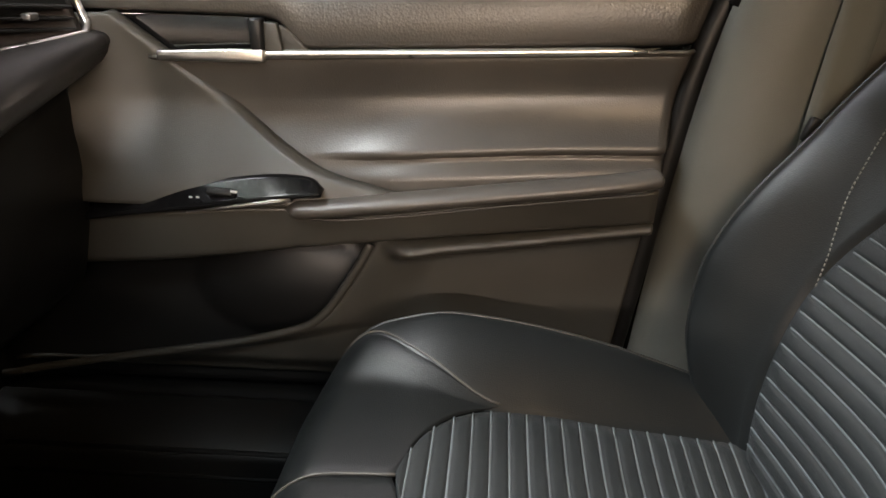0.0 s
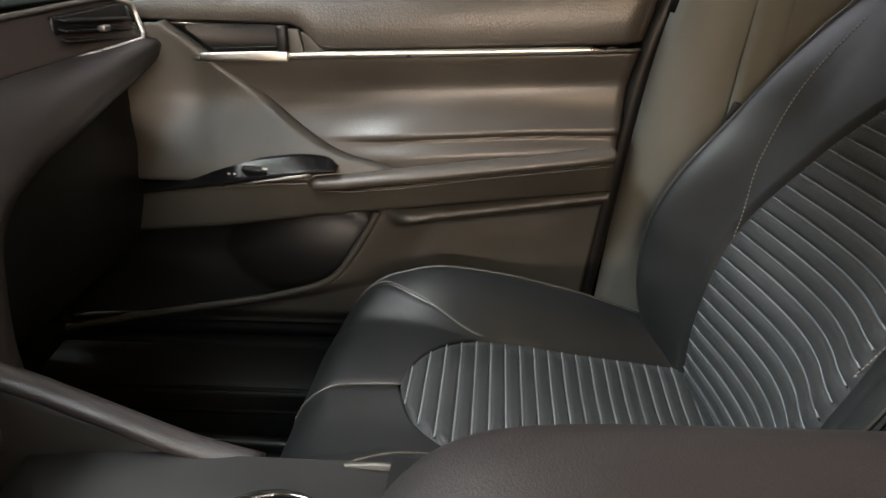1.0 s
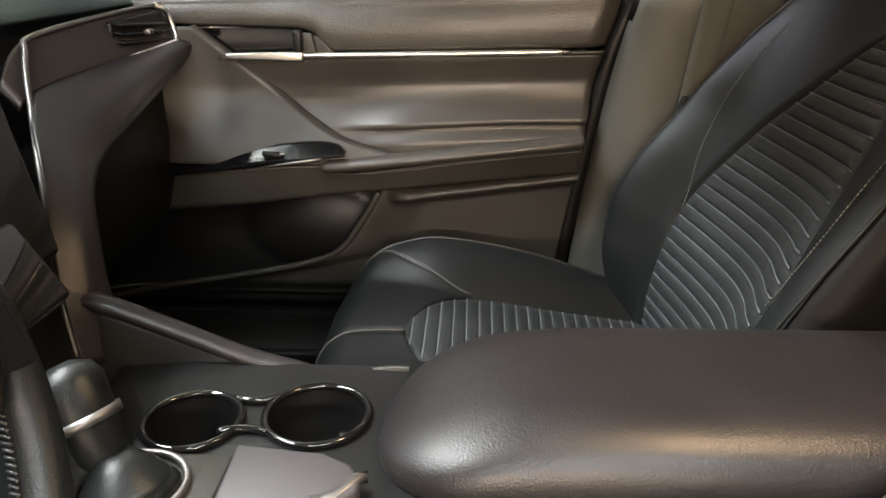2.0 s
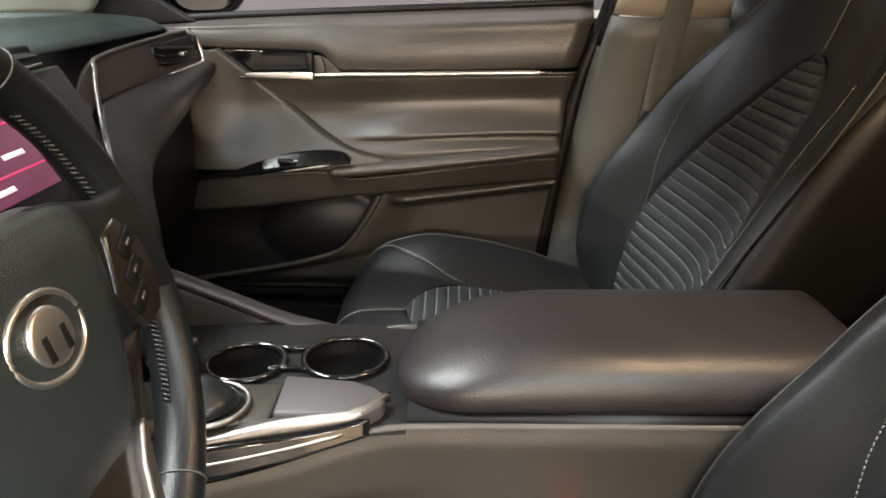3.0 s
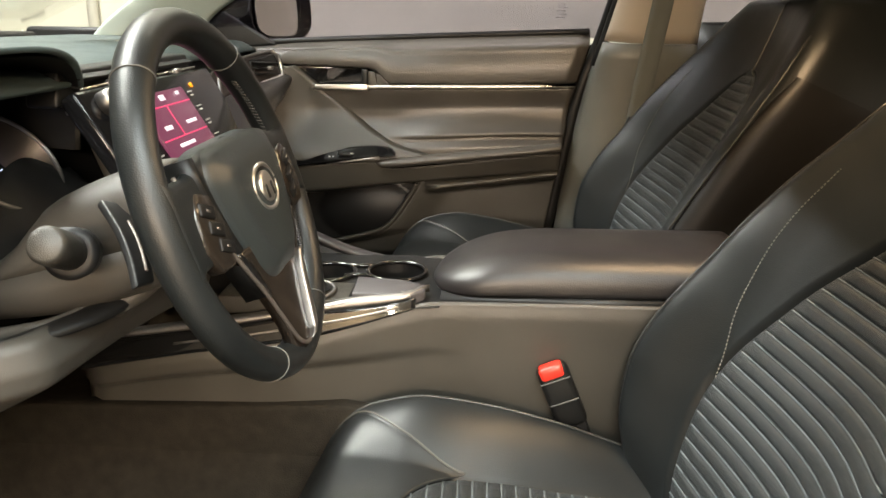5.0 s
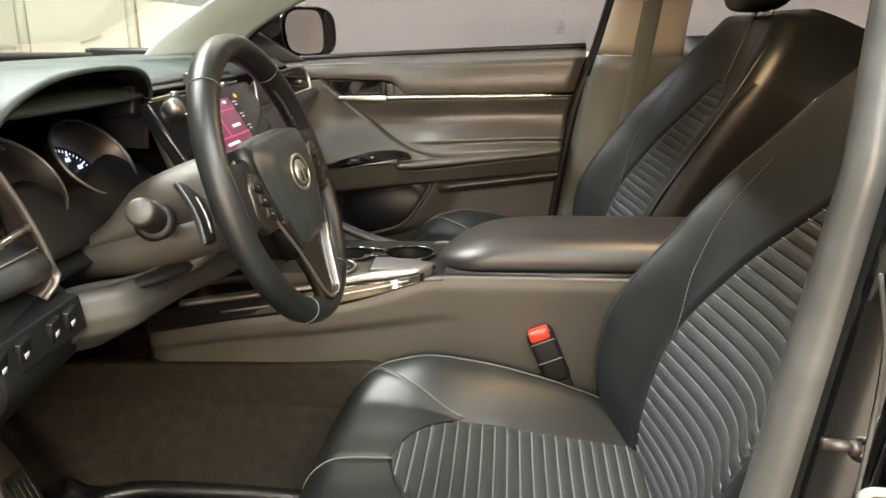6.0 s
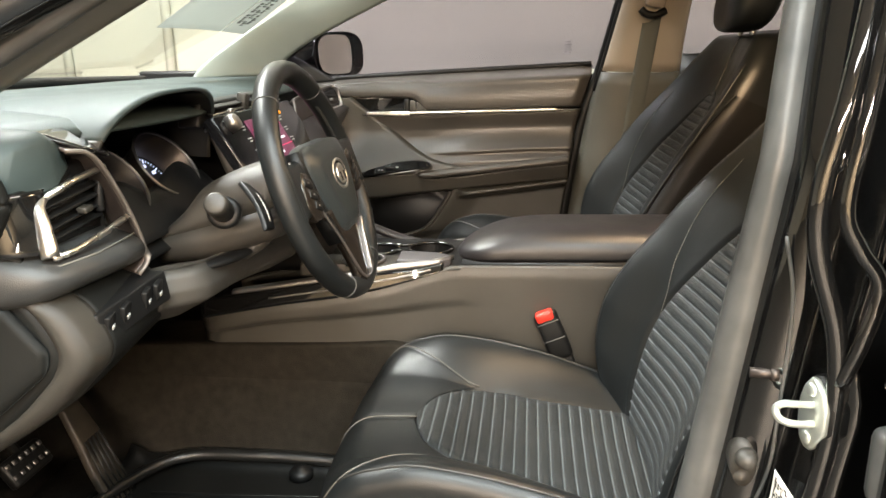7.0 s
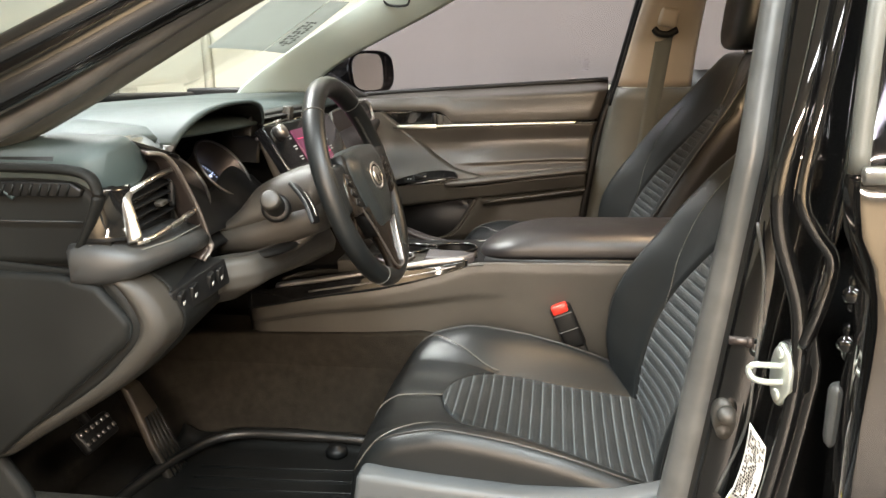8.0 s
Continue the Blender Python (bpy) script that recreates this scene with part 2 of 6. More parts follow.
WEB = mat("belt_webbing", (0.105, 0.108, 0.094), 0.75, grain=0.8, grain_size=1400, vary=0.1)
RED = mat("red_button", (0.6, 0.03, 0.018), 0.4, vary=0.06)
HEADLINER = mat("headliner_cloth", (0.56, 0.46, 0.33), 0.9, grain=0.5, grain_size=1500, vary=0.05)
HALLCEILING = mat("painted_hall_ceiling", (0.62, 0.59, 0.53), 0.9, vary=0.05, blotch=1.5)
WALL = mat("faint_etched_mark", (0.30, 0.28, 0.30), 0.8, vary=0.03, blotch=1.0)
WALLY = mat("cream_wall", (0.44, 0.43, 0.365), 0.8, vary=0.06, blotch=1.5)
GREYWALL = mat("tan_hall_wall", (0.40, 0.345, 0.25), 0.8, vary=0.08, blotch=1.0)
CONCRETE = mat("concrete_floor", (0.045, 0.042, 0.037), 0.45, vary=0.15, blotch=2.0, grain=0.4, grain_size=120)
LAMP = mat("lamp_diffuser", (0.9, 0.9, 0.9), 0.5, emit=(1.0, 0.9, 0.75), strength=6.0)
WARMLAMP = mat("warm_lens", (0.9, 0.85, 0.7), 0.4, emit=(1.0, 0.72, 0.42), strength=20.0)
MIRROR = mat("mirror_glass", (0.9, 0.9, 0.9), 0.02, 1.0, vary=0.0, rough_vary=0.0)
SCREEN = mat("screen_magenta", (0.02, 0.005, 0.01), 0.15, emit=(0.19, 0.05, 0.095), strength=1.0, vary=0.1)
SCREENLINE = mat("screen_line", (0.1, 0.01, 0.02), 0.2, emit=(0.85, 0.06, 0.18), strength=1.0)
SCREENTEXT = mat("screen_text", (0.3, 0.3, 0.3), 0.3, emit=(0.9, 0.75, 0.85), strength=1.0)
# pale print with a faint glow added so the marks stay readable
MARK = mat("glowing_print_mark", (0.40, 0.40, 0.38), 0.5, emit=(0.6, 0.6, 0.6), strength=0.10)
AMBER = mat("amber_light", (0.4, 0.15, 0.01), 0.3, emit=(1.0, 0.36, 0.02), strength=1.2)
GREENLIT = mat("yellow_green_light", (0.3, 0.35, 0.02), 0.3, emit=(0.75, 0.85, 0.05), strength=1.0)
DIAL = mat("dial_blue_white", (0.3, 0.35, 0.5), 0.4, emit=(0.62, 0.68, 1.0), strength=1.6)
PAPER = mat("white_label", (0.60, 0.60, 0.57), 0.6, vary=0.05)
PAPERTHIN = mat("thin_grey_paper", (0.36, 0.37, 0.36), 0.7, vary=0.05)


def let_light_through(m, share):
    """Thin paper: part of the light passes through, softly and straight."""
    N, L = m.node_tree.nodes, m.node_tree.links
    a, t, k = N.new("ShaderNodeBsdfTranslucent"), N.new("ShaderNodeBsdfTransparent"), N.new("ShaderNodeMixShader")
    a.inputs[0].default_value, t.inputs[0].default_value = (0.47, 0.49, 0.47, 1), (0.65, 0.67, 0.64, 1)
    k.inputs[0].default_value = 0.55
    L.new(a.outputs[0], k.inputs[1])
    L.new(t.outputs[0], k.inputs[2])
    mx = N.new("ShaderNodeMixShader")
    mx.inputs[0].default_value = share
    L.new(N["Principled BSDF"].outputs[0], mx.inputs[1])
    L.new(k.outputs[0], mx.inputs[2])
    L.new(mx.outputs[0], N["Material Output"].inputs[0])


let_light_through(PAPERTHIN, 0.6)
PAPERYELLOW = mat("yellow_label", (0.7, 0.72, 0.1), 0.6, vary=0.05)
CLEAR = glass("clear_glass", (0.97, 0.985, 0.96))
TINTED = glass("tinted_side_glass", (0.61, 0.585, 0.64))
PALETRIM = mat("pale_pillar_trim", (0.40, 0.45, 0.41), 0.6, grain=0.3, grain_size=900, vary=0.05)

# ---- the hall round the car ----
def slab(name, x0, x1, y0, y1, z0, z1, material, label, category):
    ob = part(name, box((x0 + x1) / 2, (y0 + y1) / 2, (z0 + z1) / 2, x1 - x0, y1 - y0, z1 - z0), material, smooth=False)
    return tagged(ob, label, category, kind="structure")


slab("ground", -7, 7, -9, 3.2, -0.1, 0, CONCRETE, "grey concrete hall floor under the car", "floor")
slab("ceiling", -7, 7, -9, 3.2, 3.4, 3.5, HALLCEILING, "pale hall ceiling above the car", "ceiling")
slab("wall_east", -7, 7, 3.2, 3.3, 0, 3.4, WALLY, "plain cream white wall beyond the windows", "wall")
slab("wall_north", -7.1, -7, -9, 3.2, 0, 3.4, WALLY, "cream hall wall beyond the windscreen", "wall")
slab("wall_south", 7, 7.1, -9, 3.2, 0, 3.4, WALLY, "cream hall wall behind the car", "wall")
slab("wall_west", -7, 7, -9.1, -9, 0, 3.4, GREYWALL, "tan hall wall facing the open door", "wall")
for x in (-4.4, -2.9, -2.2):
    tagged(part("wall_pipe", cyl((x, 3.16, 0), (x, 3.16, 3.4), 0.03), WALLY), "cream painted pipe running up the hall wall", "pipe", "pipes on the hall wall")
for x, y, z, sx, sy in ((0.7, -2.35, 3.38, 2.6, 0.5), (0.9, -4.6, 3.38, 3.4, 0.5), (0.9, -7.2, 2.55, 4.4, 0.6), (-1.75, 0.15, 3.38, 0.6, 2.4), (-0.3, 2.35, 3.38, 4.0, 0.4), (3.4, -1.0, 3.38, 0.6, 3.4)):
    lp = thing("ceiling_lamp", "flat white ceiling lamp panel, lit", "lamp", "hall ceiling lamps", at=pose(x, y, z))
    part("housing", box(x, y, z + 0.005, sx + 0.06, sy + 0.06, 0.03, bev=0.004), SILVER, lp)
    part("diffuser", box(x, y, z - 0.018, sx, sy, 0.012, bev=0.003), LAMP, lp)
    if z < 3:
        for dx in (-0.45, 0.45):
            part("hanger", cyl((x + dx * sx, y, z + 0.015), (x + dx * sx, y, 3.41), 0.006, n=8), SILVER, lp, "thin hanging rod")
dome = thing("dome_lamp", "small warm courtesy lamp in the roof lining, lit", "lamp", at=pose(0.40, -0.20, 1.40))
part("bezel", box(0.40, -0.20, 1.382, 0.25, 0.17, 0.03, bev=0.008), BEIGE, dome)
part("lens", box(0.40, -0.20, 1.360, 0.20, 0.12, 0.024, bev=0.006), WARMLAMP, dome, "lit warm lens")

# ---- car shell ----
shell = thing("car_body", "black car body shell with grey inner trim", "car", at=pose(0, 0, 0.2))
part("floor_pan", box(0.3, 0, 0.2, 2.9, 1.56, 0.04, bev=0.01), CARPET, shell, "dark carpeted car floor")
# carpet rises as a toe board ahead of the pedals and along the tunnel
part("toe_board", sheet(lambda u, v: V(-0.86 - 0.20 * u - 0.06 * u * u, -0.74 + 1.48 * v, 0.225 + 0.42 * u), 12, 20), CARPET, shell, "dark carpeted toe board", mods=(("SOLIDIFY", (0.02, 0)),))
part("tunnel", prism([(-0.20, 0.2), (-0.15, 0.42), (0.15, 0.42), (0.20, 0.2)], "x", -1.0, 1.0), CARPET, shell, "carpeted centre tunnel", mods=(("BEVEL", 0.03),))
part("firewall", box(-1.10, 0, 0.57, 0.04, 1.5, 0.74), BLACK, shell)
part("roof", sheet(lambda u, v: V(-0.15 + 1.75 * u, -0.60 + 1.2 * v, 1.385 + 0.05 * math.sin(math.pi * v) - 0.10 * (u - 0.35) ** 2), 20, 16), HEADLINER, shell, "pale cloth roof lining", mods=(("SOLIDIFY", (0.05, 1)),))
part("rocker_panel", prism([(-0.70, 0.22), (-0.70, 0.36), (-0.78, 0.40), (-0.86, 0.36), (-0.86, 0.20)], "x", -0.95, 1.3), PAINT, shell, "glossy black door sill", mods=(("BEVEL", 0.012),))
part("sill_cover", prism([(-0.66, 0.24), (-0.66, 0.37), (-0.69, 0.40), (-0.76, 0.412), (-0.76, 0.38), (-0.69, 0.36)], "x", -0.78, 0.32), HARD, shell, "dark plastic sill cover", mods=(("BEVEL", 0.008),))
part("rocker_panel", prism([(0.78, 0.22), (0.78, 0.36), (0.84, 0.36), (0.84, 0.20)], "x", -0.95, 1.3), BLACK, shell)
# passenger sill in black, unlike the driver's: footwell shade put into the colour
part("sill_cover", prism([(0.66, 0.24), (0.66, 0.335), (0.69, 0.362), (0.76, 0.372), (0.76, 0.34), (0.69, 0.325)], "x", -0.72, 0.32), BLACK, shell, "plastic sill cover, blackened for the footwell shade", mods=(("BEVEL", 0.008),))
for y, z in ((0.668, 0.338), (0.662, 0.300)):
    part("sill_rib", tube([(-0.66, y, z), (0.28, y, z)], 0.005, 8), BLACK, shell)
# black here too, for the shade of the footwell
part("cowl_side", box(-0.93, 0.80, 0.60, 0.42, 0.05, 0.80, bev=0.01), BLACK, shell, "side wall of the footwell, blackened for shade")
part("rear_bulkhead", box(1.62, 0, 0.75, 0.05, 1.4, 1.1), BLACK, shell)


def pillar(pts, w, flat, material, name, label, up=(0, 1, 0), n=14):
    return part(name, tube(spline(pts, 8), w, n, flat=flat, up=up), material, shell, label)


# windscreen pillars: pale inner trim, black paint outside
def pillar_face(u, v):
    front = V(curve(u, [(0, -0.925), (0.1, -0.888), (0.7, -0.466), (1, -0.27)]), curve(u, [(0, 0.690), (0.7, 0.620), (1, 0.585)]), curve(u, [(0, 0.975), (0.1, 1.010), (0.7, 1.249), (1, 1.355)]))
    rear = V(curve(u, [(0, -0.70), (0.15, -0.63), (0.7, -0.214), (1, 0.0)]), curve(u, [(0, 0.765), (0.15, 0.745), (0.7, 0.665), (1, 0.61)]), curve(u, [(0, 0.985), (0.15, 1.055), (0.7, 1.253), (1, 1.365)]))
    return front.lerp(rear, v) + V(0, -0.022 * math.sin(math.pi * v), 0.010 * math.sin(math.pi * v))


part("front_pillar_trim", sheet(pillar_face, 30, 14), PALETRIM, shell, "pale grey windscreen pillar trim", mods=(("SOLIDIFY", (0.02, -1)),))
WS_L = [(-1.00, -0.735, 0.90), (-0.68, -0.71, 0.97), (-0.30, -0.65, 1.17), (0.02, -0.58, 1.33)]
pillar(WS_L, 0.028, 0.8, PILLARCOVER, "front_pillar_trim", "grey windscreen pillar trim")
pillar([(-0.98, -0.775, 0.875), (-0.63, -0.755, 0.985), (-0.30, -0.70, 1.165), (0.05, -0.62, 1.33)], 0.016, 1.0, RUBBER, "door_seal", "grey rubber door seal along the pillar")
pillar([(-1.0, -0.80, 0.90), (-0.62, -0.785, 1.03), (-0.34, -0.735, 1.165), (0.05, -0.66, 1.35)], 0.030, 1.0, PAINT, "front_pillar", "glossy black painted windscreen pillar")
pillar([(-0.98, -0.825, 0.93), (-0.60, -0.81, 1.07), (-0.34, -0.76, 1.19), (0.05, -0.69, 1.37)], 0.018, 1.0, PAINT, "pillar_flange", "glossy black pillar flange")
part("roof_skin", sheet(lambda u, v: V(-0.17 + 1.80 * u, -0.63 + 1.26 * v, 1.425 + 0.055 * math.sin(math.pi * v) - 0.10 * (u - 0.35) ** 2), 20, 16), PAINT, shell, "glossy black roof skin", mods=(("SOLIDIFY", (0.01, 1)),))
# roof rails close the gap between pillars and lining
pillar([(-0.1, -0.62, 1.35), (0.4, -0.60, 1.395), (1.5, -0.58, 1.34)], 0.05, 1.0, PAINT, "roof_rail", "black painted roof rail")
pillar([(-0.1, 0.62, 1.37), (0.4, 0.60, 1.395), (1.5, 0.58, 1.34)], 0.05, 1.0, PALETRIM, "roof_rail", "pale roof rail trim")

# windscreen
ws = thing("windscreen", "clear raked windscreen with a paper slip behind it", "windscreen", kind="structure", at=pose(-0.7, 0, 1.1))
part("windscreen_glass", sheet(lambda u, v: V(-1.14 + 0.98 * u - 0.10 * math.sin(math.pi * v), -0.76 + 0.16 * u + (1.52 - 0.32 * u) * v, 0.985 + 0.40 * u), 10, 16), CLEAR, ws, mods=(("SOLIDIFY", (0.005, 1)),)).visible_shadow = False
stk = thing("window_sticker", "large printed paper sticker inside the windscreen", "paper", at=pose(-0.75, 0.5, 1.15))


def on_sticker(u, v, lift=0.0):
    """u up the glass, v across towards the passenger side."""
    low = V(-0.829, 0.323, 1.119).lerp(V(-0.722, 0.63, 1.105), v)
    top = V(-0.576, 0.165, 1.224).lerp(V(-0.492, 0.58, 1.247), v)
    return low.lerp(top, u) + V(0, 0, 0.004 * math.sin(3.0 * v) - lift)


part("sticker_sheet", sheet(lambda u, v: on_sticker(u, v), 8, 8), PAPERTHIN, stk, mods=(("SOLIDIFY", (0.0008, 0)),))
part("sticker_fold", tube([on_sticker(k / 10, 0.70, 0.0012) for k in range(11)], 0.0012, 6), PAPER, stk, "pale fold line")
for r in range(3):
    for k in range(14):
        if (r * 3 + k * 5) % 6:
            u0, v0 = 0.14 + 0.034 * k, 0.76 + 0.060 * r
            part("print_bar", sheet(lambda u, v: on_sticker(u0 + (0.018 + 0.009 * (k % 2)) * u, v0 + (0.026 + 0.010 * ((k + r) % 3)) * v, 0.0014), 2, 2), GREYTHREAD, stk, mods=(("SOLIDIFY", (0.0006, 0)),))
part("windscreen_surround", tube(spline([(-1.10, -0.74, 0.975), (-1.20, -0.35, 0.985), (-1.22, 0.0, 0.99), (-1.20, 0.35, 0.985), (-1.10, 0.74, 0.975)], 8), 0.014, 8), BLACK, ws, "black windscreen base seal")

# passenger-side middle pillar: dark lower cover, beige upper trim
def b_pillar(z):
    return curve(z, [(0.25, 0.20), (0.50, 0.225), (0.765, 0.262), (0.88, 0.283), (1.0, 0.315), (1.24, 0.372), (1.40, 0.42)])


def b_rear(z):
    return curve(z, [(0.25, 0.55), (0.70, 0.53), (0.99, 0.515), (1.24, 0.53), (1.40, 0.55)])


def b_face(z, v):
    yy = curve(z, [(0.25, 0.775), (0.7, 0.760), (1.0, 0.735), (1.4, 0.62)])
    return V(b_pillar(z) + (b_rear(z) - b_pillar(z)) * v, yy + 0.016 * (abs(2 * v - 1) ** 3) - 0.016 * math.sin(math.pi * v ** 0.6), z)


part("pillar_cover", sheet(lambda u, v: b_face(0.25 + 0.735 * u, v), 20, 14), PILLARCOVER, shell, "dark grey plastic lower pillar cover", mods=(("SOLIDIFY", (0.02, -1)),))
part("pillar_trim", sheet(lambda u, v: b_face(0.988 + 0.40 * u, v) + V(0, 0.002, 0), 14, 14), BEIGE, shell, "beige upper pillar trim", mods=(("SOLIDIFY", (0.02, -1)),))
pillar([(0.155, 0.775, 0.28), (0.195, 0.772, 0.50), (0.238, 0.768, 0.765), (0.262, 0.768, 0.88), (0.303, 0.765, 1.0), (0.362, 0.690, 1.25), (0.405, 0.63, 1.39)], 0.015, 1.0, BLACK, "door_seal", "black rubber door seal along the pillar", up=(0, 1, 0))
# far rear quarter, behind the pillar
part("rear_door_card", sheet(lambda u, v: V(0.53 + 0.75 * v, 0.775 + 0.03 * u ** 3, 0.30 + 0.725 * u), 12, 10), BLACK, shell, "dark rear door card", mods=(("SOLIDIFY", (0.03, -1)),))
pillar([(0.52, 0.79, 1.022), (0.9, 0.79, 1.035), (1.25, 0.78, 1.05)], 0.012, 1.0, BLACK, "window_seal", "black rear window seal", up=(0, 0, 1))
pillar([(1.28, 0.76, 0.95), (1.34, 0.70, 1.15), (1.42, 0.60, 1.36)], 0.07, 0.5, BEIGE, "rear_pillar_trim", "beige rear pillar trim")
part("rear_window_glass", sheet(lambda u, v: V(0.53 + 0.75 * v, 0.81 - 0.17 * u, 1.02 + 0.36 * u), 4, 4), TINTED, shell, mods=(("SOLIDIFY", (0.004, 1)),)).visible_shadow = False

part("pillar_seal", tube([b_face(0.93 + 0.45 * k / 16, 0.0) + V(-0.005, -0.008, 0) for k in range(17)], 0.012, 10), BLACK, shell, "black rubber seal along the pillar")

# driver-side jamb: seal, black painted flanges, striker and hinges
JX = [(0.25, 0.262), (0.48, 0.300), (0.86, 0.352), (1.09, 0.383), (1.38, 0.43)]


def jamb(dx, y, z):
    lean = 0.0 if z < 0.95 else (z - 0.95) * 0.30
    return V(curve(z, JX) + dx, y + lean, z)


def jamb_line(dx, y, r, material, name, label, flat=1.0, z0=0.3, z1=1.38):
    return part(name, tube([jamb(dx(z) if callable(dx) else dx, y, z) for z in [z0 + (z1 - z0) * i / 30 for i in range(31)]], r, 12, flat=flat, up=(0, 1, 0)), material, shell, label)


jamb_line(-0.008, -0.707, lambda t: 0.025 - 0.011 * t, RUBBER, "door_seal", "grey rubber door seal on the jamb")
part("jamb_inner_trim", sheet(lambda u, v: jamb(0.00 + 0.03 * v, -0.69 + 0.02 * v, 0.3 + 1.08 * u) + V(0, 0.02 - 0.06 * v, 0), 24, 4), PILLAR, shell, "grey inner pillar trim", mods=(("SOLIDIFY", (0.012, 0)),))


def jamb_surface(u, v):
    z = 0.25 + 1.13 * u
    prof = curve(v, [(0.0, 0.0), (0.18, 0.018), (0.32, 0.048), (0.37, 0.062), (0.5, 0.072), (0.62, 0.080), (0.74, 0.092), (0.80, 0.098), (0.87, 0.106), (1.0, 0.19)])
    yy = curve(v, [(0.0, -0.70), (0.18, -0.742), (0.32, -0.752), (0.37, -0.738), (0.5, -0.766), (0.62, -0.798), (0.74, -0.806), (0.80, -0.775), (0.87, -0.742), (1.0, -0.735)])
    deep = ss(0.94, 0.87, z)
    flat_y = curve(v, [(0.74, -0.806), (1.0, -0.818)])
    yy = flat_y + (yy - flat_y) * deep if v > 0.74 else yy
    wob = 0.022 * (ss(0.78, 0.70, z) - 0.5) * ss(0.4, 0.8, v)
    return jamb(prof - 0.006 + wob, yy, z)


part("jamb_panel", sheet(jamb_surface, 48, 64), PAINT, shell, "glossy black painted door jamb", mods=(("SOLIDIFY", (0.004, -1)),))
def ridge(pts, r, name, label, material=PAINT):
    """Pressed steel fold running down the jamb; pts: (x, y, z) from the top."""
    return part(name, tube(spline(pts, 7), r, 12, flat=0.8, up=(0, 1, 0)), material, shell, label)


ridge([(0.452, -0.690, 1.375), (0.405, -0.765, 1.121), (0.384, -0.792, 1.018), (0.367, -0.800, 0.932), (0.371, -0.800, 0.872), (0.398, -0.800, 0.785), (0.404, -0.800, 0.700), (0.393, -0.800, 0.601), (0.374, -0.795, 0.48), (0.345, -0.79, 0.30)], 0.010, "jamb_flange", "glossy black pressed jamb fold")
ridge([(0.470, -0.710, 1.375), (0.418, -0.780, 1.121), (0.396, -0.804, 0.995), (0.387, -0.810, 0.917), (0.402, -0.812, 0.880), (0.424, -0.812, 0.845), (0.416, -0.812, 0.790), (0.405, -0.804, 0.740)], 0.008, "jamb_flange", "glossy black pressed jamb fold")
# pale grey tube draws the highlight on the plate's sharp painted fold
ridge([(0.358, -0.750, 0.875), (0.371, -0.752, 0.802), (0.369, -0.752, 0.684), (0.364, -0.752, 0.607), (0.335, -0.752, 0.515)], 0.0020, "jamb_flange", "thin edge of the jamb plate, pale grey for its highlight", RUBBER)
jamb_line(0.020, -0.738, 0.004, PILLAR, "jamb_bead", "pale sealer bead")

# ---- passenger door, seen from inside ----
door = thing("passenger_door", "closed front passenger door, dark brown-grey vinyl with chrome strip", "car door", at=pose(0, 0.76, 0.28))


def strip_z(x):
    return curve(x, [(-0.8, 0.857), (-0.39, 0.867), (0.2, 0.880), (0.3, 0.882)])


def sill_z(x):
    return curve(x, [(-0.8, 0.95), (-0.43, 0.972), (0.28, 1.004), (0.33, 1.006)])


def rear_x(z):
    return curve(z, [(0.28, 0.150), (0.512, 0.188), (0.677, 0.214), (0.765, 0.226), (0.88, 0.248), (1.006, 0.286)])


def diag_x(z):
    """Front edge of the middle inlay."""
    return curve(z, [(0.715, -0.100), (0.722, -0.150), (0.736, -0.202), (0.829, -0.337), (0.919, -0.446), (0.94, -0.47)])


def upper_lo(x):
    return curve(x, [(-0.8, 0.925), (-0.46, 0.918), (-0.27, 0.913), (-0.245, 0.907), (-0.213, 0.878), (-0.203, strip_z(-0.2) + 0.003), (0.3, strip_z(0.3) + 0.003)])


def upper(u, v):
    # u: along the door, v: up
    x0 = -0.72
    z_lo, z_hi = upper_lo(x0 + u * 0.98), sill_z(x0 + u * 1.0)
    z = z_lo + (z_hi - z_lo) * v
    x = x0 + u * (rear_x(z) - x0)
    y = 0.745 - 0.007 * math.sin(math.pi * min(1, v * 1.5)) + 0.010 * v + 0.055 * ss(0.70, 1.0, v) ** 1.6
    y += 0.010 * ss(0.06, 0, v) + 0.02 * ss(0.97, 1.0, u) + 0.02 * ss(-0.4, -0.7, x)
    return V(x, y, z)


part("upper_trim", sheet(upper, 130, 26), PEBBLE, door, "grained soft vinyl upper door trim", mods=(("SOLIDIFY", (0.004, -1)),))


def inlay(u, v):
    # v from the strip down to the armrest ledge
    zt = 0.884
    zb = 0.714
    z = zt + (zb - zt) * v
    xl, xr = diag_x(z) - 0.004, rear_x(z) - 0.002
    x = xl + (xr - xl) * u
    lim = strip_z(x) + 0.001
    z = lim + (curve(x, [(-0.45, 0.694), (-0.1, 0.696), (0.22, 0.722)]) - lim) * v
    fold = curve(x, [(-0.3, 0.742), (-0.15, 0.751), (-0.025, 0.759), (0.13, 0.766), (0.22, 0.767)])
    run = ss(-0.24, -0.08, x)
    y = 0.742 + 0.008 * ss(0.0, -0.006, z - lim) + 0.012 * ss(-0.006, -0.06, z - lim)
    y -= 0.034 * run * max(0.0, min(1.0, (fold + 0.095 - z) / 0.095)) ** 2.8
    y -= 0.030 * (1 - run) * ss(0.80, 0.715, z)
    y += 0.006 * run * ss(fold - 0.001, fold - 0.007, z) - 0.012 * run * ss(fold - 0.012, fold - 0.034, z)
    y += 0.012 * ss(0.985, 1.0, u)
    return V(x, y, z)


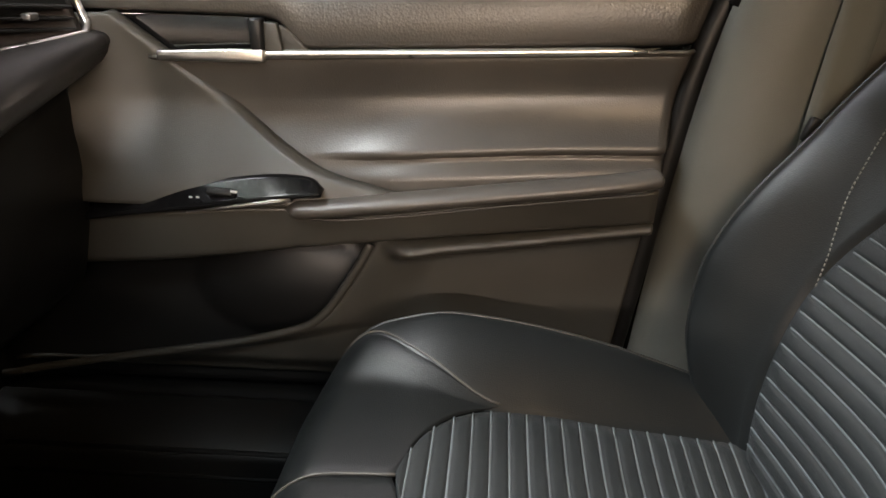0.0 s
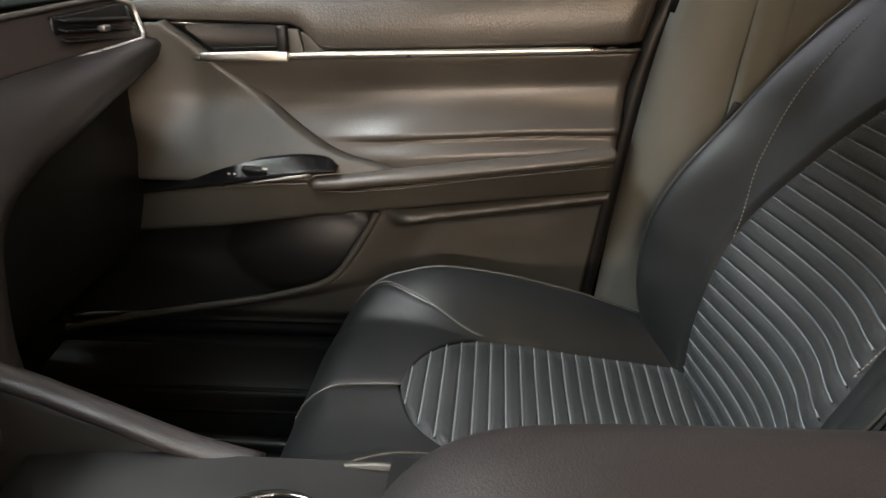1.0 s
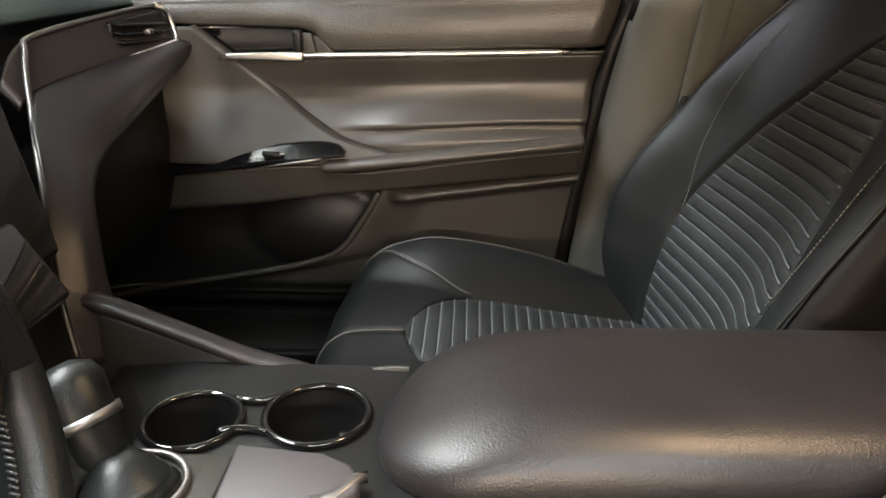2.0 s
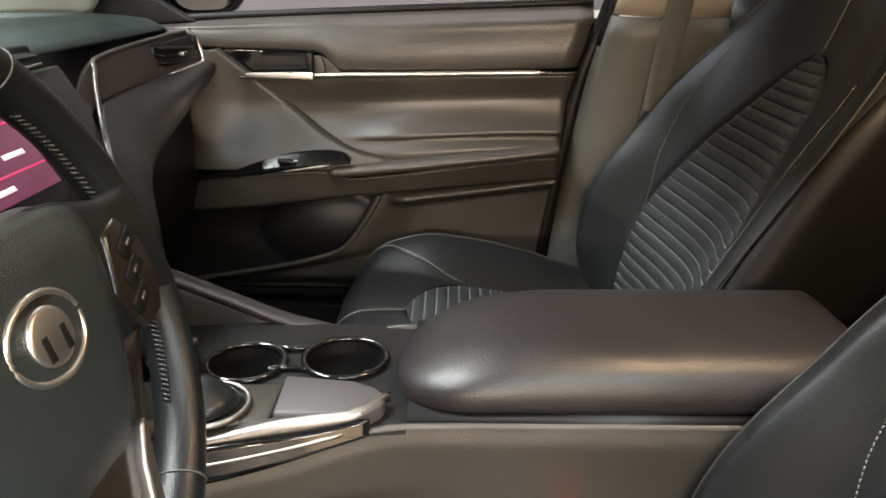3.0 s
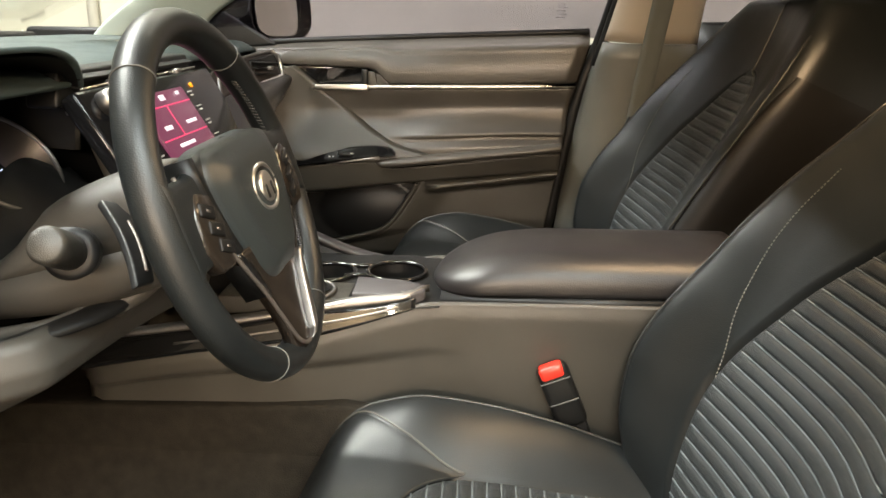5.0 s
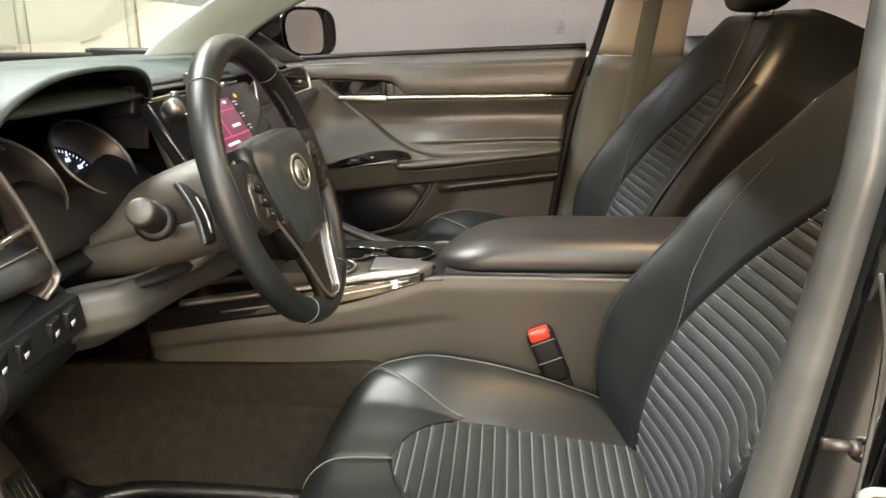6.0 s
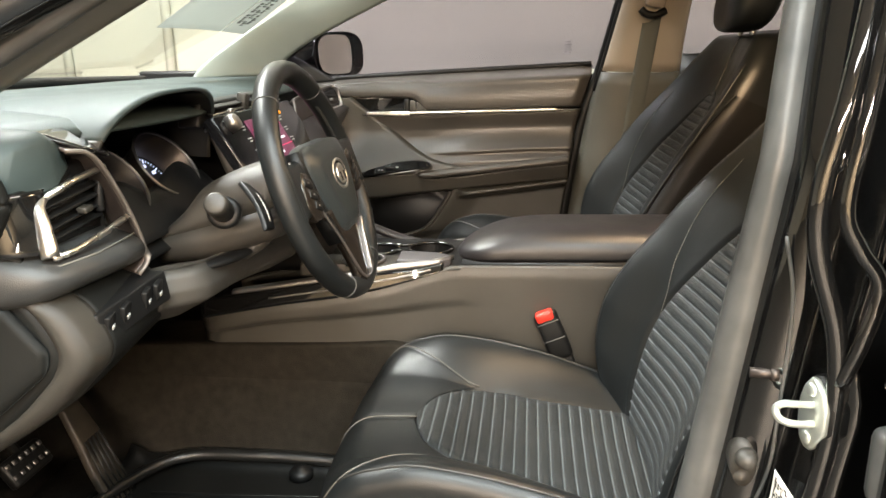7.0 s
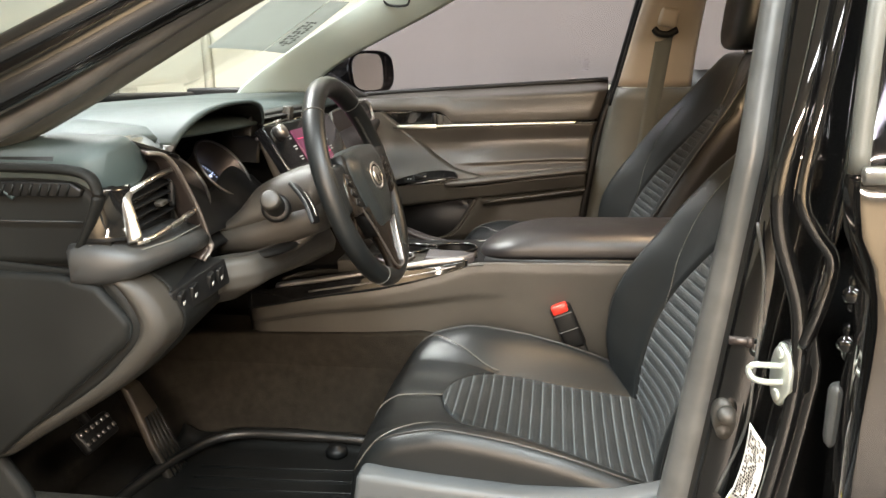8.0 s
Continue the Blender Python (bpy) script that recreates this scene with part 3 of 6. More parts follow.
part("middle_inlay", sheet(inlay, 110, 80), VINYL, door, "smooth vinyl middle inlay", mods=(("SOLIDIFY", (0.004, -1)),))


def front_panel(u, v):
    z = 0.918 + (0.690 - 0.918) * v
    xr = curve(z, [(0.690, -0.06), (0.706, -0.10), (0.714, -0.13), (0.722, -0.165), (0.736, -0.204), (0.829, -0.338), (0.919, -0.446)])
    x = -0.74 + (xr + 0.74) * u
    y = 0.738 - 0.040 * ss(0.82, 0.70, z) + 0.014 * math.sin(math.pi * v)
    y -= (0.050 - 0.32 * (z - 0.85)) * ss(-0.40, -0.57, x) * ss(0.72, 0.81, z)          # hump beside the dash
    y += 0.045 * ss(-0.46, -0.70, x) * ss(0.88, 0.74, z)
    y += 0.010 * ss(0.975, 1.0, u)
    return V(x, y, z)


part("front_panel", sheet(front_panel, 90, 50), DOORHARD, door, "grained front panel sweeping down to the armrest", mods=(("SOLIDIFY", (0.004, -1)),))
part("panel_edge", tube([front_panel(0.995, i / 40) for i in range(39)], 0.0026, 6), DOORHARD, door)

# chrome strip with its tapered tail
strip_pts = [V(-0.268 + 0.465 * i / 40, 0.741, strip_z(-0.268 + 0.465 * i / 40)) for i in range(41)]
part("chrome_strip", tube(strip_pts, lambda t: 0.0052 * min(1, (1 - t) * 14 + 0.15), 10, flat=1.0), CHROME, door, "bright chrome trim strip")

# inner door handle in its recess
hz = 0.893
part("handle_recess", sheet(lambda u, v: V(-0.455 + 0.26 * u, 0.752 + 0.020 * math.sin(math.pi * u) ** 0.5, 0.862 + (upper_lo(-0.455 + 0.26 * u) + 0.003 - 0.862) * v), 26, 8), GLOSS, door, "dark handle recess", mods=(("SOLIDIFY", (0.003, -1)),))
handle = part("door_handle", merged(prism([(-0.395, 0.862), (-0.395, 0.874), (-0.30, 0.877), (-0.262, 0.877), (-0.262, 0.861)], "y", 0.731, 0.741)), CHROME, door, "chrome pull handle", mods=(("BEVEL", 0.003),))
part("handle_pivot", box(-0.270, 0.742, 0.893, 0.016, 0.02, 0.040, bev=0.004), BLACK, handle)
part("handle_paddle", prism([(-0.262, 0.872), (-0.262, 0.908), (-0.246, 0.907), (-0.240, 0.878), (-0.240, 0.866), (-0.256, 0.866)], "y", 0.738, 0.752), DOORHARD, handle, "grey handle surround", mods=(("BEVEL", 0.002),))
part("handle_surround", prism([(-0.240, 0.866), (-0.245, 0.905), (-0.233, 0.900), (-0.206, 0.872), (-0.206, 0.866)], "y", 0.742, 0.752), DOORHARD, door, mods=(("BEVEL", 0.003),))

# armrest pad, grip band below it and window switch
pad_line = [(-0.240, 0.702, 0.689), (-0.205, 0.697, 0.690), (-0.10, 0.696, 0.7015), (0.05, 0.697, 0.7185), (0.17, 0.700, 0.732), (0.216, 0.708, 0.738)]
part("armrest", tube(spline(pad_line, 10), lambda t: 0.021 * min(1, t * 6 + 0.2) * min(1, (1 - t) * 16 + 0.6), 18, flat=0.56), VINYL, door, "padded vinyl armrest")


def grip(u, v):
    x = -0.74 + (0.214 + 0.74) * u
    zt = curve(x, [(-0.74, 0.650), (-0.44, 0.676), (-0.25, 0.690), (-0.20, 0.676), (0.05, 0.703), (0.22, 0.723)])
    zb = curve(x, [(-0.74, 0.575), (-0.44, 0.602), (-0.13, 0.641), (0.05, 0.660), (0.22, 0.677)])
    z = zt + (zb - zt) * v
    y = 0.704 + 0.012 * v + 0.020 * ss(0.86, 1.0, v) + 0.02 * ss(-0.35, -0.7, x)
    if x < -0.23:
        y -= 0.006 * ss(-0.23, -0.26, x)
    return V(x, y, z)


part("grip_band", sheet(grip, 90, 18), DOORHARD, door, "grained band below the armrest", mods=(("SOLIDIFY", (0.004, -1)),))
part("grip_ledge", tube([grip(i / 40, 0.0) + V(0, -0.002, 0.001) for i in range(24, 41)], 0.0022, 6), DOORHARD, door)


def switch_panel(u, v):
    x = -0.56 + 0.37 * u
    zt = curve(x, [(-0.56, 0.664), (-0.44, 0.693), (-0.36, 0.715), (-0.24, 0.730), (-0.205, 0.726), (-0.19, 0.714)])
    zb = curve(x, [(-0.56, 0.660), (-0.35, 0.692), (-0.24, 0.706), (-0.19, 0.712)])
    return V(x, 0.694 + 0.012 * v - 0.014 * (1 - v) + 0.016 * ss(-0.36, -0.54, x), zb + (zt - zb) * v)


sw = part("switch_panel", sheet(switch_panel, 40, 6), STACKBLACK, door, "satin black window switch panel", mods=(("SOLIDIFY", (0.004, 0)),))
part("window_switch", box(-0.315, 0.686, 0.711, 0.034, 0.012, 0.010, rot(-40, 4, 0), 0.003), BLACK, sw)
part("switch_mark", box(-0.296, 0.6795, 0.7145, 0.008, 0.002, 0.003, rot(-40, 4, 0)), MARK, sw)
for x in (-0.352, -0.343):
    part("switch_mark", box(x, 0.682, 0.7055, 0.004, 0.002, 0.002, rot(-40, 4, 0)), MARK, sw)
part("switch_edge", tube([(-0.36, 0.682, 0.686), (-0.31, 0.679, 0.694), (-0.25, 0.679, 0.703), (-0.228, 0.683, 0.706)], lambda t: 0.001 + 0.0035 * t, 8), SILVER, sw, "satin metal edge")


def pocket_x(z):
    return curve(z, [(0.40, -0.74), (0.445, -0.52), (0.468, -0.388), (0.487, -0.300), (0.513, -0.225), (0.57, -0.178), (0.632, -0.142), (0.66, -0.13)])


def lower(u, v):
    z = 0.405 + 0.275 * v
    xl = pocket_x(z)
    xr = rear_x(z)
    x = xl + (xr - xl) * u
    top = curve(x, [(-0.74, 0.60), (-0.145, 0.640), (-0.09, 0.645), (0.22, 0.686)])
    z = min(z, top)
    x = pocket_x(z) * (1 - u) + rear_x(z) * u
    y = 0.752 - 0.046 * ss(top + 0.001, top - 0.012, z) * ss(top - 0.040, top - 0.016, z) * ss(-0.13, -0.08, x)
    y -= 0.022 * ss(0.11, 0.0, x - pocket_x(z)) * ss(0.40, 0.45, z)
    y += 0.010 * ss(0.012, 0.0, x - pocket_x(z)) + 0.03 * ss(0.45, 0.405, z)
    return V(x, y, z)


part("lower_panel", sheet(lower, 100, 60), DOORHARD, door, "grained lower door panel", mods=(("SOLIDIFY", (0.004, -1)),))
part("pocket_lip", tube([V(pocket_x(z) + 0.002, 0.732, z) for z in [0.41 + 0.222 * i / 40 for i in range(41)]], 0.006, 8), DOORHARD, door, "rounded edge of the door pocket")


def pocket(u, v):
    x, z = -0.74 + 0.66 * u, 0.38 + 0.28 * v
    d = math.hypot((x + 0.275) / 0.13, (z - 0.545) / 0.085)
    return V(x, 0.795 - 0.030 * max(0, 1 - d * d) ** 0.8 - 0.02 * ss(0.9, 1, u), z)


# pocket coloured black to hold the shade behind the door panel
part("door_pocket", sheet(pocket, 60, 34), BLACK, door, "door pocket with bottle hollow, blackened for shade", mods=(("SOLIDIFY", (0.004, -1)),))
part("door_frame", box(-0.23, 0.835, 0.60, 1.06, 0.04, 0.76, bev=0.015), PAINT, door, "black painted outer door skin")
part("window_seal", tube([V(x, 0.815, sill_z(x) + 0.004) for x in [-0.72 + 1.0 * i / 20 for i in range(21)]], 0.008, 8), BLACK, door, "black window seal")
part("window_glass", sheet(lambda u, v: V(-0.80 + 0.60 * u + (1.12 - 0.50 * u) * v, 0.818 - 0.19 * u, sill_z(-0.72 + v) - 0.01 + 0.38 * u), 6, 8), TINTED, door, "lightly tinted window pane", mods=(("SOLIDIFY", (0.004, 1)),)).visible_shadow = False
part("mirror_triangle", prism([(-0.80, 0.94), (-0.50, 0.965), (-0.66, 1.06)], "y", 0.79, 0.81), BLACK, door, mods=(("BEVEL", 0.006),))
part("front_seal", tube([(-0.74, 0.79, 0.98), (-0.55, 0.755, 1.10), (-0.3, 0.69, 1.24), (-0.05, 0.63, 1.35)], 0.010, 8), BLACK, door, "black window channel")
for k in range(5):
    part("window_code", box(0.205 + 0.004 * (k % 2), 0.795, 1.04 + 0.008 * k, 0.022, 0.001, 0.002, rot(-27)), WALL, door)

# outside mirror
mir = thing("side_mirror", "black outside mirror with oval glass", "mirror", at=pose(-0.60, 0.84, 1.0))
MT = Matrix.Translation((-0.535, 0.955, 1.043)) @ rot(0, -3, -34).to_4x4()


def oval(d, a, b, p=0.62, n=40):
    """A rounded outline across the mirror, d along its axis."""
    return [MT @ V(d, a * math.copysign(abs(math.cos(2 * math.pi * k / n)) ** p, math.cos(2 * math.pi * k / n)), b * math.copysign(abs(math.sin(2 * math.pi * k / n)) ** p, math.sin(2 * math.pi * k / n))) for k in range(n)]


HOUSING = ((-0.165, 0.030, 0.025, 0.9, 1.0), (-0.145, 0.070, 0.048, 0.8, 0.95), (-0.09, 0.098, 0.066, 0.62, 0.6), (0.0, 0.107, 0.073, 0.62, 0.0), (0.012, 0.107, 0.073, 0.62, 0.0), (0.014, 0.103, 0.069, 0.62, 0.0), (-0.030, 0.098, 0.066, 0.62, 0.0))
part("housing", loft([[p + V(-0.055, -0.075, -0.010) * f for p in oval(d, a, b, k)] for d, a, b, k, f in HOUSING]), PAINT, mir, "glossy black housing")
MG = MT @ rot(0, 0, 8).to_4x4() @ MT.inverted()
part("mirror_glass", loft([[MG @ p for p in oval(0.000, 0.094, 0.064)], [MG @ p for p in oval(0.004, 0.093, 0.063)]]), MIRROR, mir, "rounded mirror glass", smooth=False)
part("bracket", tube([(-0.62, 0.80, 0.975), (-0.62, 0.87, 0.985), (-0.61, 0.93, 1.0)], 0.022, 10), BLACK, mir)

# ---- front seats ----
DY = -0.385
RIB = 0.0195


def fold_s(u):
    """Where the side bolster starts to rise."""
    return curve(u, [(-0.17, 0.246), (-0.05, 0.240), (0.0, 0.222), (0.08, 0.172), (0.165, 0.134), (0.30, 0.155), (0.46, 0.180)])


def cushion(u, s, up=0.0):
    """u: metres back along the cushion from its front roll, s: metres across from the middle; up: raise off the surface."""
    r = 0.062
    a = r * math.pi / 2
    if u < -a:
        x, z, nx, nz = -0.212, 0.458 - r + (u + a), -1.0, 0.0
    elif u < 0:
        t = (u + a) / r
        x, z, nx, nz = -0.212 + r - r * math.cos(t), 0.458 - r + r * math.sin(t), -math.cos(t), math.sin(t)
    else:
        x, z = -0.15 + u, curve(u, [(0, 0.458), (0.07, 0.460), (0.2, 0.435), (0.36, 0.400), (0.46, 0.380), (0.6, 0.365)])
        nx, nz = 0.12, 0.99
    q = abs(s)
    hw, rr = 0.224, 0.030
    sg = 1 if s >= 0 else -1
    top = ss(-0.05, 0.02, u)
    edge = curve(u, [(-0.17, 0.17), (0.0, 0.150), (0.08, 0.138), (0.165, 0.128), (0.30, 0.150), (0.46, 0.176)])
    crest = curve(u, [(-0.17, 0.0), (-0.07, 0.004), (-0.03, 0.016), (0.036, 0.032), (0.12, 0.047), (0.21, 0.055), (0.29, 0.053), (0.37, 0.044), (0.47, 0.030)])
    lift = crest * math.sin(math.pi / 2 * min(1.0, max(0.0, (q - edge) / (0.240 - edge)))) ** 1.15 + 0.014 * ss(0.05, 0.2, q) * top
    y, dz, ny = q, lift, 0.0
    if q > hw:
        t = min((q - hw) / rr, math.pi / 2)
        y = hw + rr * math.sin(t)
        dz = lift - rr * (1 - math.cos(t))
        extra = q - hw - rr * math.pi / 2
        if extra > 0:
            dz -= extra
        ny = math.sin(t)
        nz *= math.cos(t)
    y -= 0.018 * ss(0.02, -0.10, u)
    n = V(nx, ny * sg, nz).normalized()
    return V(x + (0.012 * ss(0.12, 0.26, q) * ss(0.14, -0.02, u)), DY + sg * y, z + dz) + n * up


def cush_w(u):
    """Half width of the ribbed inlay."""
    return curve(u, [(0.068, 0.0), (0.075, 0.035), (0.095, 0.080), (0.13, 0.115), (0.165, 0.132), (0.30, 0.153), (0.46, 0.178)])


def back(u, s, up=0.0):
    """u: metres up the backrest, s: metres across."""
    spine = V(curve(u, [(-0.1, 0.285), (0, 0.305), (0.25, 0.405), (0.54, 0.530), (0.70, 0.575), (0.76, 0.595)]), 0, curve(u, [(-0.1, 0.30), (0, 0.385), (0.25, 0.615), (0.54, 0.880), (0.70, 1.003), (0.76, 1.042)]))
    n = V(-0.905, 0, 0.425) if u < 0.5 else V(-0.92, 0, 0.39)
    q, sg = abs(s), (1 if s >= 0 else -1)
    hw = curve(u, [(-0.1, 0.205), (0.0, 0.215), (0.2, 0.236), (0.45, 0.232), (0.60, 0.205), (0.70, 0.165), (0.76, 0.13)])
    amp = curve(u, [(-0.1, 0.0), (0.0, 0.035), (0.08, 0.070), (0.18, 0.094), (0.35, 0.090), (0.55, 0.050), (0.70, 0.015), (0.76, 0.0)])
    qn = min(q, hw) * 0.225 / hw
    puff = curve(u, [(-0.1, 0.010), (0.0, 0.026), (0.10, 0.042), (0.20, 0.042), (0.35, 0.020), (0.5, 0.008), (0.65, 0.0)])
    f = amp * (1.0 if s > 0 else 1.0 - 0.30 * ss(0.10, 0.20, qn)) * min(1.0, 0.55 * (qn / 0.162) ** 1.8) + puff * (1.0 if s > 0 else 0.2) * ss(0.165, 0.222, qn)
    rr = 0.044
    y, ny = q, 0.0
    if q > hw:
        t = min((q - hw) / rr, math.pi / 2)
        y = hw + rr * math.sin(t)
        f -= rr * (1 - math.cos(t))
        f -= max(0, q - hw - rr * math.pi / 2)
        ny = math.sin(t)
    f -= 0.05 * ss(0.70, 0.76, u)
    nn = (n * math.sqrt(max(0, 1 - ny * ny)) + V(0, ny * sg, 0)).normalized()
    return spine + n * f + V(0, DY + sg * y, 0) + nn * up


def back_w(u):
    return curve(u, [(0.0, 0.150), (0.12, 0.168), (0.20, 0.174), (0.34, 0.142), (0.44, 0.096), (0.50, 0.056), (0.535, 0.012), (0.54, 0.0)])


def rib(d):
    """Soft channel profile of the quilted cloth."""
    k = (d / RIB) % 1.0
    return 0.0050 * (1 - (2 * abs(k - 0.5)) ** 4) - 0.0015


def build_seat():
    st = thing("front_seat", "black leather front seat with ribbed grey cloth inlay", "car seat", "front seats", at=pose(0.1, DY, 0.22))
    SMAX = 0.224 + 0.030 * math.pi / 2 + 0.085
    cu = part("cushion", sheet(lambda u, v: cushion(0.46 * u, (2 * v - 1) * 0.19, -0.012), 16, 12), LEATHER, st, "black leather seat cushion")

    def bolster(sg):
        def f(u, v):
            uu = -0.17 + 0.64 * u
            w = fold_s(uu) if uu < 0.165 else cush_w(uu)
            s = w - 0.012 + (SMAX - w + 0.012) * v
            return cushion(uu, sg * s, -0.0035 * ss(0.06, 0.0, v))
        return f

    def front(sg):
        def f(u, v):
            uu = -0.17 + 0.335 * u
            w0, w1 = (cush_w(uu) if uu > 0.068 else 0.0), fold_s(uu)
            return cushion(uu, sg * (w0 + (w1 - w0) * v), -0.003 * ss(0.05, 0, v) - 0.0018 * ss(0.97, 1, v))
        return f
    for sg in (1, -1):
        part("bolster", sheet(bolster(sg), 70, 44), LEATHER, cu, "smooth leather side bolster")
        part("front_panel", sheet(front(sg), 50, 26), LEATHER, cu, "smooth leather front panel of the cushion")

    def inlay_c(u, v):
        uu = 0.068 + 0.40 * u
        w = cush_w(uu)
        return cushion(uu, (2 * v - 1) * w, rib(uu) * ss(1.0, 0.86, abs(2 * v - 1)) - 0.006 * ss(0.88, 1, abs(2 * v - 1)) + 0.001)
    part("cushion_inlay", sheet(inlay_c, 190, 26), RIBCLOTH, cu, "ribbed grey cloth inlay")
    lines = [tube([cushion(d, w * (k / 8 - 1) * 0.95, 0.0007) for k in range(17)], 0.0013, 5) for d, w in [(i * RIB, cush_w(i * RIB)) for i in range(4, 24)]]
    part("rib_stitching", merged(*lines), RIBTHREAD, cu, "pale stitched rib lines")
    seams = [tube([cushion(0.068 - 0.20 * t, 0.0, 0.0004) for t in [i / 24 for i in range(25)]], 0.0016, 6)]
    for sg in (1, -1):
        seams.append(tube([cushion(0.165 - 0.23 * t, sg * fold_s(0.165 - 0.23 * t), 0.0006) for t in [i / 24 for i in range(25)]], 0.0015, 6))
        seams.append(tube([cushion(-0.02 + 0.46 * t, sg * (0.234 + 0.004 * math.sin(3 * t)), 0.0004) for t in [i / 30 for i in range(31)]], 0.0020, 6))
    for k, sm in enumerate(seams):
        part("seam", sm, SEAM if k in (2, 4) else LITSEAM, cu, "raised leather seam")
    part("seat_base", prism([(-0.17, 0.25), (-0.185, 0.36), (-0.16, 0.40), (0.34, 0.37), (0.40, 0.30), (0.36, 0.25)], "y", DY - 0.235, DY + 0.235), BLACK, st, "black seat base", mods=(("BEVEL", 0.02),))
    part("side_shield", prism([(-0.165, 0.33), (-0.182, 0.40), (-0.172, 0.458), (-0.044, 0.446), (0.08, 0.438), (0.22, 0.442), (0.30, 0.465), (0.36, 0.53), (0.40, 0.50), (0.40, 0.38), (0.30, 0.31)], "y", DY - 0.290, DY - 0.245), SHIELD, st, "grey plastic side shield", mods=(("BEVEL", 0.010),))
    for y in (DY - 0.19, DY + 0.19):
        part("seat_rail", box(0.10, y, 0.245, 0.56, 0.045, 0.035, bev=0.006), BLACK, st)

    bk = part("backrest", sheet(lambda u, v: back(-0.05 + 0.78 * u, (2 * v - 1) * 0.19, -0.02), 20, 14), LEATHER, st, "black leather backrest")
    BMAX = 0.06 + 0.12

    def wing(sg, lo, hi):
        def f(u, v):
            uu = -0.06 + 0.60 * u
            w = back_w(max(0, uu)) if lo is None else lo
            s = w + (hi - w) * v
            return back(uu, sg * s, -0.008 * ss(0.05, 0, v) if lo is None else -0.003 * ss(0.06, 0, v))
        return f
    for sg in (1, -1):
        part("back_bolster", sheet(wing(sg, None, 0.262), 56, 36), LEATHER, bk, "smooth leather back bolster")
        part("back_side", sheet(wing(sg, 0.262, 0.24 + BMAX), 56, 20), SIDELEATHER, bk, "side panel of the backrest, shade put into its leather colour")
    part("shoulder", sheet(lambda u, v: back(0.54 + 0.22 * u, (2 * v - 1) * (0.24 + BMAX)), 26, 60), LEATHER, bk, "smooth leather shoulder panel")

    def inlay_b(u, v):
        uu = 0.54 * u
        return back(uu, (2 * v - 1) * back_w(uu), rib(uu) * ss(1.0, 0.86, abs(2 * v - 1)) - 0.006 * ss(0.88, 1, abs(2 * v - 1)) + 0.001)
    part("back_inlay", sheet(inlay_b, 230, 26), RIBCLOTH, bk, "ribbed grey cloth inlay")
    lines = [tube([back(d, back_w(d) * (k / 8 - 1) * 0.95, 0.0007) for k in range(17)], 0.0013, 5) for d in [i * RIB for i in range(1, 27)]]
    part("rib_stitching", merged(*lines), RIBTHREAD, bk, "pale stitched rib lines")
    seams = [tube([back(0.54 + 0.17 * t, 0.0, 0.001) for t in [i / 16 for i in range(17)]], 0.0016, 6)]
    for sg in (1, -1):
        seams.append(tube([back(0.02 + 0.60 * t, sg * curve(t, [(0, 0.245), (0.6, 0.262), (1, 0.225)]), 0.0008) for t in [i / 30 for i in range(31)]], 0.0018, 6))
    for k, sm in enumerate(seams):
        part("seam", sm, SEAM if k else LITSEAM, bk, "raised leather seam")
    for sg in (1, -1):
        stitch = []
        for k in range(58):
            t = k / 58
            p = [back(0.205 + 0.30 * tt, sg * curve(tt, [(0, 0.168), (0.35, 0.192), (0.8, 0.203), (1, 0.20)]), 0.0012) for tt in (t, t + 0.011)]
            stitch.append(cyl(p[0], p[1], 0.0008, n=5))
        part("stitching", merged(*stitch), THREAD, bk, "pale zigzag stitching")["kind"] = "stuff"
    part("back_shell", loft([[back(uu, s, -0.11) + V(0.02, 0, 0) for s in (-0.20, -0.1, 0, 0.1, 0.20)] + [back(uu, s, -0.16) + V(0.02, 0, 0) for s in (0.19, 0.1, 0, -0.1, -0.19)] for uu in [i * 0.72 / 8 for i in range(9)]]), BLACK, st, "black rear shell of the backrest", mods=(("BEVEL", 0.015),))

    # headrest on its two posts
    def head(u, v):
        a, b = 2 * math.pi * u, math.pi * (v - 0.5)
        e = 0.55
        def p(c, k):
            return math.copysign(abs(c) ** k, c)
        return V(0.590 + 0.058 * p(math.cos(b), e) * p(math.cos(a), e) + 0.02 * math.sin(b), DY + 0.128 * p(math.cos(b), e) * p(math.sin(a), e) * (1 - 0.12 * (v - 0.5)), 1.118 + 0.100 * p(math.sin(b), 0.7))
    hr = part("headrest", sheet(head, 48, 28, wrap_u=True), LEATHER, st, "black leather headrest")
    for y in (-0.055, 0.055):
        part("post", cyl((0.592, DY + y, 0.99), (0.592, DY + y, 1.05), 0.006, n=12), CHROME, hr)
    return st


driver_seat = build_seat()
PSHIFT = (0.018, 0.79, 0.068)
passenger_seat = copy_thing(driver_seat, pose(0.1 + PSHIFT[0], DY + PSHIFT[1], 0.22 + PSHIFT[2]))

